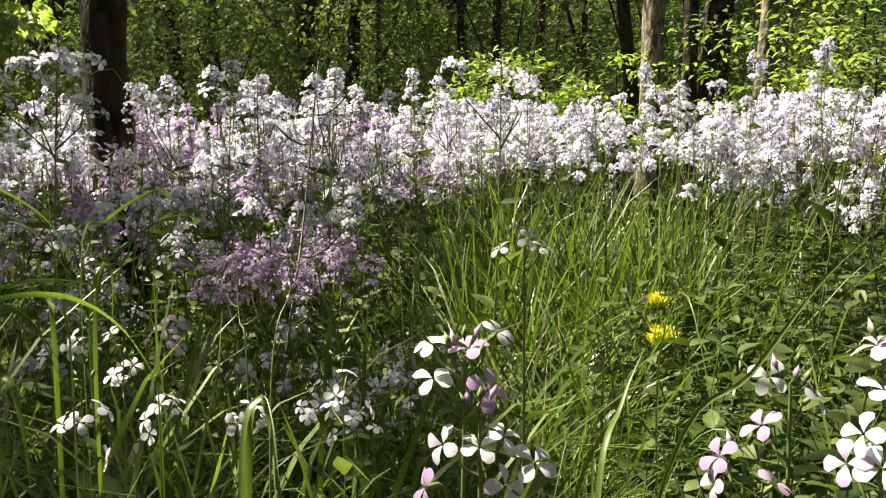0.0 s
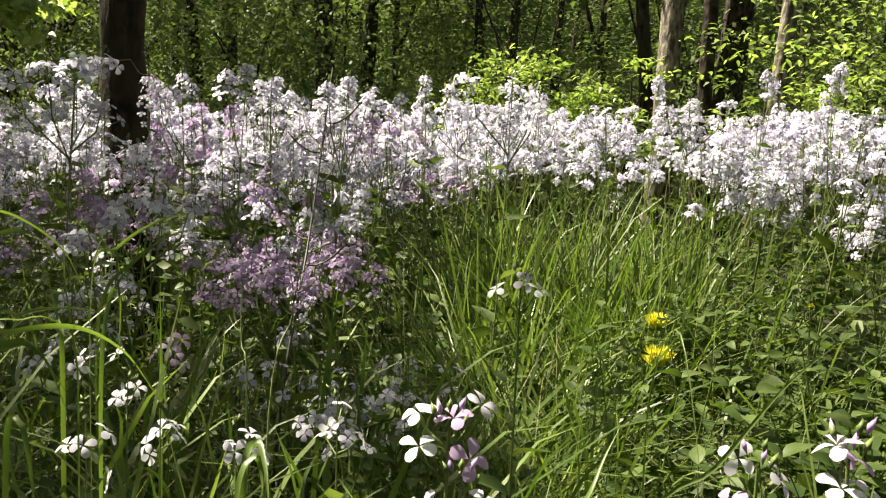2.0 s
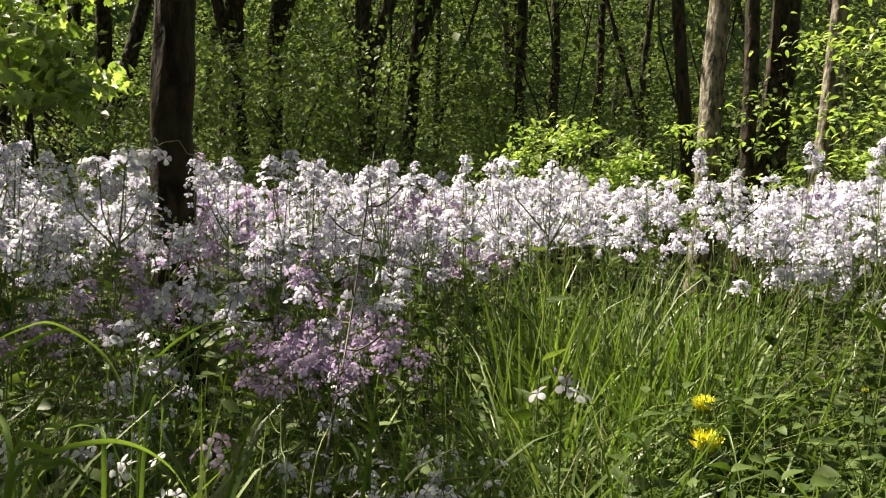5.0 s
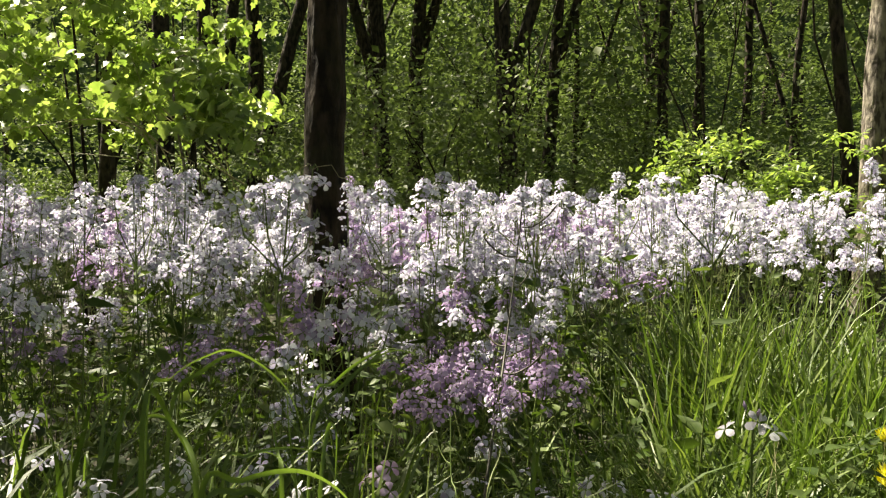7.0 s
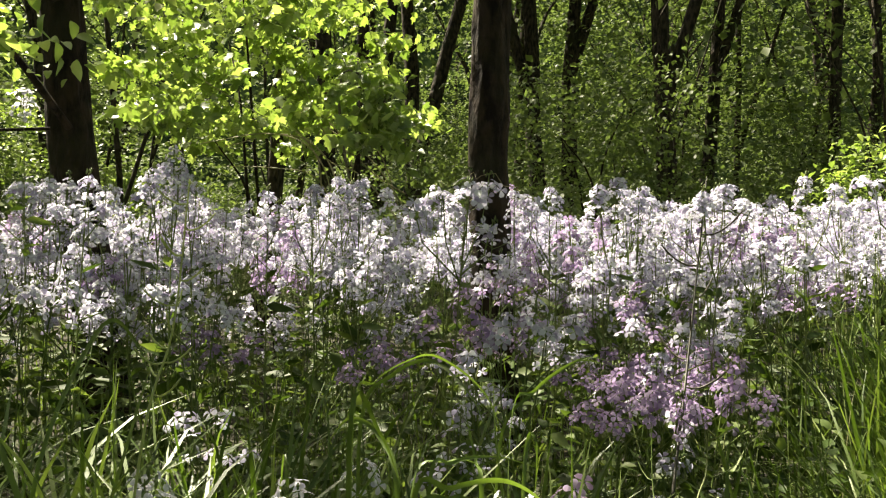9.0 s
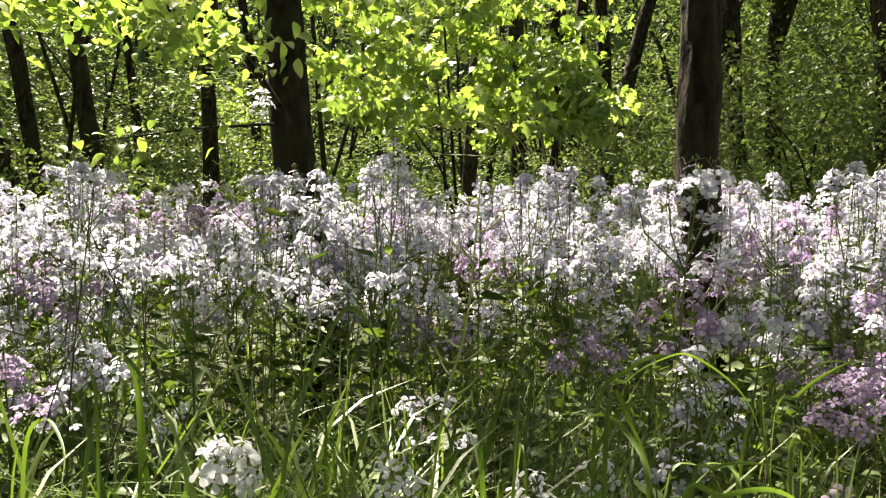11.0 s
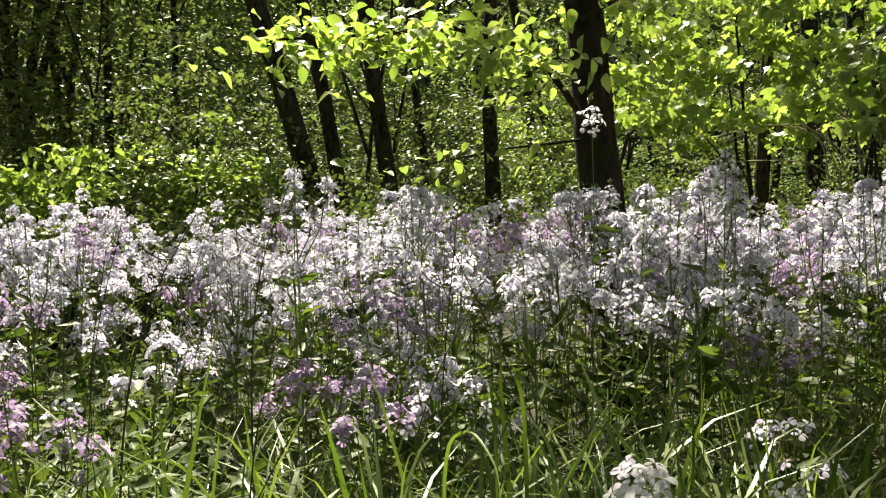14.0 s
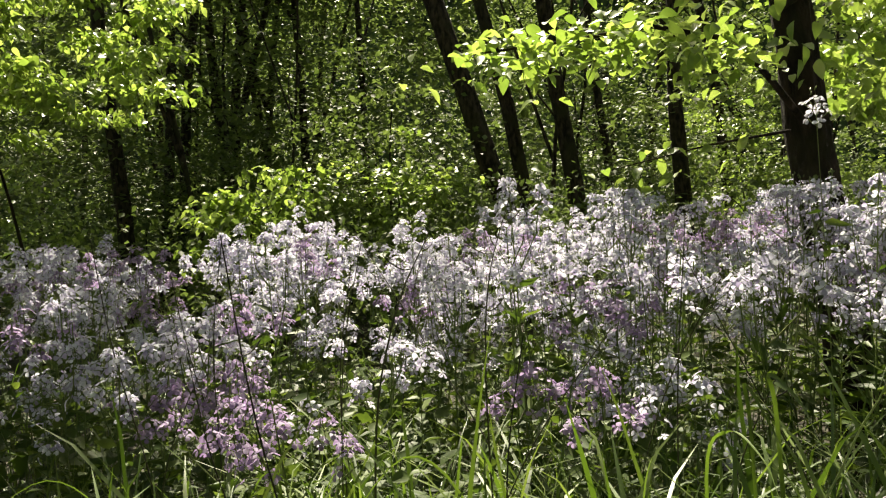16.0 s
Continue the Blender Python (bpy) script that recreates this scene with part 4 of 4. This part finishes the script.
def build_grass():
    pieces = []
    for n, y0, y1, r0, r1, h0, h1, w, bend in [(850, -12, 3.5, 1.85, 3.1, 0.42, 0.76, 0.0075, 0.4), (240, -15, 6, 2.1, 3.3, 0.55, 0.88, 0.008, 0.28), (1100, -11, 3, 1.3, 2.6, 0.28, 0.62, 0.007, 1.0), (3400, -13, 5, 0.85, 2.3, 0.20, 0.46, 0.0048, 1.4), (350, -27, -9, 1.2, 2.8, 0.3, 0.6, 0.006, 0.8),
                                               (500, -27, -11, 0.7, 2.2, 0.15, 0.36, 0.0045, 1.0), (450, 4, 45, 0.7, 2.4, 0.2, 0.5, 0.0060, 0.8), (250, 3, 45, 1.2, 2.6, 0.4, 0.62, 0.006, 0.35),
                                               (420, 42, 58, 0.75, 2.0, 0.30, 0.62, 0.009, 1.0), (260, 40, 62, 0.8, 1.5, 0.5, 0.74, 0.011, 0.7), (1300, 58, 100, 0.75, 2.0, 0.28, 0.60, 0.009, 1.0), (620, 58, 100, 0.8, 1.7, 0.45, 0.72, 0.0115, 0.9), (2500, -30, 102, 2.0, 4.8, 0.2, 0.55, 0.006, 0.6),
                                               (5000, 100, 330, 0.6, 5.5, 0.08, 0.28, 0.006, 0.8), (900, -40, 110, 0.45, 0.9, 0.1, 0.3, 0.005, 0.8), (420, 4, 30, 0.6, 1.5, 0.25, 0.48, 0.008, 1.0), (260, 6, 40, 0.7, 1.5, 0.4, 0.66, 0.010, 0.7)]:
        p = sector(n, y0, y1, r0, r1)
        yaw, r = np.degrees(np.arctan2(-p[:, 0], p[:, 1])), np.hypot(p[:, 0], p[:, 1])
        thin = np.where((yaw > -12.5) & (yaw < -7) & (r < 1.9), 0.45, 1.0)
        v, t = blades(n, p, thin * rng.uniform(h0, h1, n), w * rng.uniform(0.6, 1.4, n), bend)
        pieces.append((v, t, GRASS))
    p = np.concatenate([sector(120, -9, 6, 1.0, 3.0), sector(120, 20, 100, 1.4, 2.4)])
    pieces.append((*blades(240, p, rng.uniform(0.25, 0.6, 240), rng.uniform(0.0015, 0.003, 240), 0.7), STRAW))
    tagged(new("meadow_grass", tri_mesh("meadow_grass", pieces)), "tall fresh green meadow grass with bent blades", "grass", kind="stuff")
    pieces = []
    for n, y0, y1, r0, r1, top, size in [(1500, -27, -6, 0.7, 2.8, 0.26, 0.034), (900, -30, 8, 0.6, 2.2, 0.2, 0.04), (900, 8, 58, 0.6, 2.2, 0.22, 0.038), (1700, 58, 104, 0.6, 2.2, 0.3, 0.04), (4500, -32, 104, 2.0, 5.2, 0.45, 0.05), (5000, 104, 328, 0.7, 7.0, 0.22, 0.06), (2200, 4, 60, 1.5, 3.4, 0.42, 0.045), (5500, 58, 104, 1.2, 3.8, 0.40, 0.050)]:
        p = sector(n, y0, y1, r0, r1)
        p[:, 2] += rng.uniform(0.1, 1, n) * top
        v, t = scatter(LEAF_OVAL, p, rng.standard_normal((n, 3)) * [1, 1, 0.4], [[0, 0, 1.0]] + 0.45 * rng.standard_normal((n, 3)), size * rng.uniform(0.6, 1.4, n))
        pieces.append((v, t, LEAF_HERB))
    tagged(new("low_herbs", tri_mesh("low_herbs", pieces)), "low broad-leaved green herbs between the grass stems", "herbs", kind="stuff")


build_grass()


def leafy_herb(height, pairs, size):
    """An upright herb with opposite leaves."""
    bend = rng.normal(0, 0.05, 2)
    axis = np.array([(bend[0] * q * q, bend[1] * q * q, height * q) for q in np.linspace(0, 1, 6)])
    stem = tube(axis, np.linspace(0.0022, 0.0010, 6), 5)
    h = np.repeat(np.linspace(0.25, 1.0, pairs), 2)
    a = np.repeat(np.arange(pairs) * math.pi / 2, 2) + np.tile([0, math.pi], pairs) + rng.normal(0, 0.25, pairs * 2)
    base = np.stack([np.interp(h, np.linspace(0, 1, 6), axis[:, c]) for c in range(3)], 1)
    out = np.stack([np.cos(a), np.sin(a), rng.uniform(-0.1, 0.6, len(a))], 1)
    return stem, scatter(LEAF_BROAD, base, out, [[0, 0, 1.0]] + 0.35 * rng.standard_normal((len(a), 3)), size * (1.15 - 0.6 * h) * rng.uniform(0.8, 1.2, len(a)))


def build_herbs():
    dice = random.Random(31)
    kinds = []
    for h, pairs, size in [(0.26, 5, 0.072), (0.34, 7, 0.068), (0.42, 8, 0.066), (0.50, 9, 0.070), (0.38, 6, 0.092)]:
        stem, leaves = leafy_herb(h, pairs, size)
        ob = thing("leafy_herb", (0, 0, 0), "upright green herb with paired oval leaves", "herb", "leafy herbs")
        part("stem", [(*stem, STEM)], ob)
        part("foliage", [(*leaves, LEAF_HERB)], ob)
        kinds.append(ob)
    spots = [(dice.uniform(-27, -6), math.sqrt(dice.uniform(0.9 ** 2, 2.7 ** 2))) for i in range(72)] + [(dice.uniform(60, 100), dice.uniform(0.95, 1.9)) for i in range(26)] + [(dice.uniform(-6, 58), dice.uniform(0.9, 1.9)) for i in range(26)]
    for i, (yaw, r) in enumerate(spots):
        x, y = polar(yaw, r)
        if -14 < yaw < -6 and 1.0 < r < 1.85:
            x, y = polar(yaw - 7, r + 0.1)
        m = pose(x, y, rise(x, y), dice.uniform(-8, 8), dice.uniform(-8, 8), dice.uniform(0, 360))
        if i < 5:
            kinds[i].matrix_basis = m
        else:
            copy_thing(kinds[dice.randrange(5)], m)
    pieces = []
    for i in range(330):
        yaw, r = (dice.uniform(-28, -5), math.sqrt(dice.uniform(0.8 ** 2, 3.0 ** 2))) if i < 200 else (dice.uniform(5, 100), math.sqrt(dice.uniform(1.0, 2.4 ** 2)))
        x, y = polar(yaw, r)
        stem, leaves = leafy_herb(dice.uniform(0.18, 0.46), dice.choice([5, 6, 7, 8]), dice.uniform(0.045, 0.08))
        for (v, t), mat in ((stem, STEM), (leaves, LEAF_HERB)):
            pieces.append((v + [x, y, rise(x, y)], t, mat))
    tagged(new("herb_thicket", tri_mesh("herb_thicket", pieces)), "many upright green herbs crowding between the grass", "herbs", kind="stuff")


build_herbs()


# ---- single plants near the path ----
def grass_blade(points, width, label="long fresh green grass blade arching over the meadow", foot=None):
    x, y, z = points[0]
    foot = foot or (x * 0.97, y * 0.97)
    c = curve([(foot[0], foot[1], 0.0), ((foot[0] * 0.6 + x * 0.4), (foot[1] * 0.6 + y * 0.4), z * 0.55), *points], 6)
    d = unit(np.gradient(c, axis=0))
    view = unit(np.array([0, 0, 0.9]) - c)
    side = unit(np.cross(d, view + 0.5 * rng.standard_normal(3)))
    up = np.cross(side, d)
    s = np.linspace(0, 1, len(c))
    w = width * 0.24 * np.minimum(1, 0.45 + 2.2 * s) * np.minimum(1, (1 - s) * 2.6 + 0.03)
    v = np.stack([c + side * w[:, None] + up * w[:, None] * 0.4, c, c - side * w[:, None] + up * w[:, None] * 0.4], 1).reshape(-1, 3)
    t = []
    for i in range(len(c) - 1):
        a = 3 * i
        t += [(a, a + 1, a + 4), (a, a + 4, a + 3), (a + 1, a + 2, a + 5), (a + 1, a + 5, a + 4)]
    v -= [foot[0], foot[1], 0]
    ob = new("grass_blade", tri_mesh("grass_blade", [(v, t, GRASS)], True))
    ob.matrix_basis = pose(foot[0], foot[1], rise(*foot))
    return tagged(ob, label, "grass", "long grass blades")


grass_blade([(-1.026, 0.718, 0.515), (-1.04, 0.826, 0.683), (-1.006, 0.856, 0.659), (-0.938, 0.833, 0.581)], 0.014, foot=(-1.0, 0.66))
grass_blade([(-0.648, 0.88, 0.587), (-0.622, 0.911, 0.643), (-0.583, 0.939, 0.66), (-0.514, 0.914, 0.626), (-0.456, 0.869, 0.561)], 0.011)
grass_blade([(-0.499, 0.962, 0.555), (-0.468, 0.993, 0.622), (-0.437, 1.067, 0.654), (-0.402, 1.131, 0.64)], 0.009)
grass_blade([(-0.475, 0.684, 0.560), (-0.51, 0.707, 0.615), (-0.548, 0.71, 0.628), (-0.57, 0.70, 0.60)], 0.012)
grass_blade([(-0.465, 0.687, 0.569), (-0.439, 0.713, 0.599), (-0.411, 0.727, 0.593), (-0.363, 0.687, 0.560)], 0.010)
grass_blade([(-0.143, 0.447, 0.535), (-0.136, 0.46, 0.577), (-0.129, 0.457, 0.562), (-0.119, 0.43, 0.53)], 0.010)
grass_blade([(-0.41, 0.725, 0.559), (-0.431, 0.754, 0.591), (-0.452, 0.771, 0.637)], 0.010)
grass_blade([(-0.40, 0.60, 0.56), (-0.367, 0.582, 0.607), (-0.348, 0.592, 0.597), (-0.319, 0.576, 0.559)], 0.008)
grass_blade([(0.085, 0.43, 0.55), (0.123, 0.423, 0.603), (0.154, 0.423, 0.648), (0.181, 0.417, 0.679)], 0.005, "broad dark green grass blade in shade", (0.0, 0.44))
grass_blade([(0.049, 0.419, 0.53), (0.065, 0.458, 0.576), (0.08, 0.484, 0.601)], 0.007, "broad dark green grass blade in shade")
grass_blade([(-1.03, 0.50, 0.60), (-1.004, 0.47, 0.664), (-0.944, 0.46, 0.641), (-0.89, 0.436, 0.605)], 0.011)
grass_blade([(-0.99, 0.43, 0.60), (-0.976, 0.415, 0.662), (-0.909, 0.399, 0.613), (-0.861, 0.37, 0.59)], 0.011)
grass_blade([(-0.94, 0.33, 0.58), (-0.903, 0.333, 0.634), (-0.842, 0.322, 0.621), (-0.791, 0.296, 0.60)], 0.009)
grass_blade([(-0.92, 0.06, 0.55), (-0.935, 0.08, 0.66), (-0.95, 0.11, 0.77)], 0.010, "tall dark green grass blade standing upright")
grass_blade([(-0.35, 0.647, 0.54), (-0.352, 0.648, 0.581), (-0.363, 0.65, 0.649), (-0.37, 0.66, 0.70)], 0.008)
grass_blade([(-0.39, 0.56, 0.60), (-0.368, 0.584, 0.617), (-0.353, 0.65, 0.608), (-0.34, 0.708, 0.574), (-0.333, 0.756, 0.522)], 0.009)
grass_blade([(-0.39, 0.56, 0.58), (-0.367, 0.582, 0.609), (-0.351, 0.591, 0.601), (-0.33, 0.596, 0.566)], 0.010)
grass_blade([(-0.359, 0.70, 0.545), (-0.377, 0.753, 0.615), (-0.369, 0.757, 0.612), (-0.366, 0.748, 0.555)], 0.010)
grass_blade([(-0.351, 0.809, 0.50), (-0.351, 0.809, 0.542), (-0.357, 0.82, 0.632)], 0.008)
grass_blade([(-0.320, 0.50, 0.55), (-0.305, 0.494, 0.577), (-0.295, 0.489, 0.543), (-0.290, 0.485, 0.51)], 0.008)
grass_blade([(-0.171, 0.541, 0.515), (-0.171, 0.57, 0.545), (-0.157, 0.549, 0.534), (-0.144, 0.521, 0.506)], 0.011)
grass_blade([(-0.492, 0.631, 0.648), (-0.485, 0.655, 0.679), (-0.468, 0.683, 0.696), (-0.448, 0.707, 0.698), (-0.411, 0.733, 0.662), (-0.388, 0.740, 0.600)], 0.008)
grass_blade([(-0.388, 0.738, 0.628), (-0.377, 0.766, 0.661), (-0.358, 0.793, 0.681), (-0.336, 0.817, 0.691), (-0.307, 0.839, 0.679)], 0.007)
grass_blade([(-0.482, 0.615, 0.657), (-0.472, 0.646, 0.635), (-0.462, 0.666, 0.586)], 0.009)
grass_blade([(-0.409, 0.621, 0.595), (-0.402, 0.651, 0.616), (-0.376, 0.684, 0.617), (-0.345, 0.713, 0.604)], 0.007)
more = random.Random(21)
for i in range(46):
    x, y = polar(more.uniform(-14, 96), more.uniform(0.62, 1.5))
    h, a, ln = more.uniform(0.36, 0.56), more.uniform(0, 6.28), more.uniform(0.10, 0.32)
    grass_blade([(x, y, h * 0.8), (x + math.cos(a) * ln * 0.4, y + math.sin(a) * ln * 0.4, h), (x + math.cos(a) * ln, y + math.sin(a) * ln, h * more.uniform(0.55, 0.95))], more.uniform(0.0045, 0.009))


def dandelion(x, y, z, size, closed=False):
    ob = thing("dandelion", (x, y, rise(x, y)), "half-closed yellow dandelion on a thin stem" if closed else "open yellow dandelion flower on a thin stem", "flower", "dandelions")
    part("stem", [(*tube(curve([(0.01, 0.01, -0.01), (0.004, 0.0, z * 0.6), (0, 0, z)], 5), np.full(11, 0.0016), 6), STEM)], ob, smooth=True)
    n = 110
    up = np.sort(rng.uniform(0.05 if not closed else 0.55, 1, n))
    a = np.arange(n) * 2.4
    flat = np.sqrt(1 - (up * 0.96) ** 2) * (0.8 if closed else 1.0)
    out = np.stack([np.cos(a) * flat, np.sin(a) * flat, up], 1)
    v, t = scatter(LEAF_LONG, np.tile([0, 0, z - 0.004], (n, 1)) + out * size * 0.12, out, rng.standard_normal((n, 3)), size * 0.5 * rng.uniform(0.75, 1, n))
    part("flower_head", [(v, t, YELLOW)], ob)
    part("calyx", [(*tube([(0, 0, z - 0.010), (0, 0, z - 0.004), (0, 0, z + 0.002)], [0.002, size * 0.22, size * 0.2], 8), STEM)], ob, smooth=True)


dandelion(0.319, 1.869, 0.308, 0.100, True)
dandelion(0.314, 1.903, 0.390, 0.072, True)
dandelion(0.608, 1.791, 0.48, 0.014)


def pod_stalk(foot, points, pods, label, bark=POD, length=0.05, thick=0.0022):
    c = curve([(foot[0], foot[1], -0.01), *points], 6)
    ob = thing("seed_stalk", (foot[0], foot[1], rise(*foot)), label, "seed stalk", "seed stalks")
    c = c - [foot[0], foot[1], 0]
    part("stem", [(*tube(c, np.linspace(thick * 1.3, thick * 0.5, len(c)), 6), bark)], ob, smooth=True)
    for i in range(pods):
        s = 0.62 + 0.38 * i / pods
        k = min(int(s * (len(c) - 1)), len(c) - 2)
        b = c[k]
        a, ln = i * 2.4 + rng.uniform(-0.4, 0.4), length * rng.uniform(0.7, 1.25)
        o = np.array([math.cos(a), math.sin(a), 0])
        pts = curve([b, b + o * ln * 0.3 + [0, 0, 0.0], b + o * ln * 0.68 + [0, 0, ln * 0.22], b + o * ln * 0.95 + [0, 0, ln * 0.5]], 3)
        part("seed_pod", [(*tube(pts, np.r_[0.0007, np.full(len(pts) - 2, 0.0014), 0.0005] * (thick / 0.0022), 5), bark)], ob, smooth=True)


pod_stalk((-0.45, 0.30), [(-0.445, 0.32, 0.45), (-0.438, 0.344, 0.686), (-0.434, 0.364, 0.757), (-0.430, 0.372, 0.842)], 13, "pale green stalk with long thin seed pods", length=0.020, thick=0.0009)
pod_stalk((-0.94, 0.36), [(-0.93, 0.40, 0.40), (-0.910, 0.487, 0.589), (-0.897, 0.528, 0.657), (-0.872, 0.578, 0.775)], 8, "pale green leaning stalk with thin seed pods", length=0.028, thick=0.0013)
pod_stalk((-0.368, 1.222), [(-0.373, 1.322, 0.359), (-0.414, 1.629, 0.592), (-0.437, 1.889, 0.95)], 6, "tall dark dry stalk with thin bare side branches", STALK, 0.08, 0.0030)
pod_stalk((-1.55, 0.35), [(-1.53, 0.33, 0.50), (-1.57, 0.36, 0.75), (-1.63, 0.44, 0.92)], 4, "tall thin dark dry stalk among the flowers", STALK, 0.05, 0.0017)
pod_stalk((-1.45, 0.10), [(-1.48, 0.12, 0.50), (-1.47, 0.16, 0.72), (-1.50, 0.24, 0.86)], 3, "tall thin dark dry stalk among the flowers", STALK, 0.05, 0.0017)
pod_stalk((-1.30, 0.55), [(-1.31, 0.55, 0.50), (-1.33, 0.60, 0.86)], 3, "tall thin dark dry stalk among the flowers", STALK, 0.05, 0.0016)
pod_stalk((-0.235, 0.78), [(-0.243, 0.833, 0.48), (-0.241, 0.908, 0.574), (-0.261, 0.96, 0.63)], 6, "pale green stalk with thin curved seed pods", bark=STEM, length=0.04, thick=0.0010)
pod_stalk((-0.255, 0.78), [(-0.265, 0.827, 0.481), (-0.285, 0.865, 0.55), (-0.296, 0.895, 0.61)], 3, "pale green thin stalk standing among grass", bark=STEM, length=0.03, thick=0.0009)
for i in range(16):
    yaw, r = more.uniform(50, 97), more.uniform(0.95, 1.9)
    x, y = polar(yaw, r)
    h, lx, ly = more.uniform(0.66, 0.90), more.gauss(0, 0.09), more.gauss(0, 0.09)
    pod_stalk((x, y), [(x + lx * 0.2, y + ly * 0.2 + 0.01, h * 0.4), (x + lx * 0.9, y + ly * 0.9 - 0.01, h * 0.75), (x + lx * 1.6, y + ly * 1.6, h)], more.choice([2, 3, 4]), "thin dark upright stalk among the flowers", STALK, 0.03, more.uniform(0.0011, 0.0016))
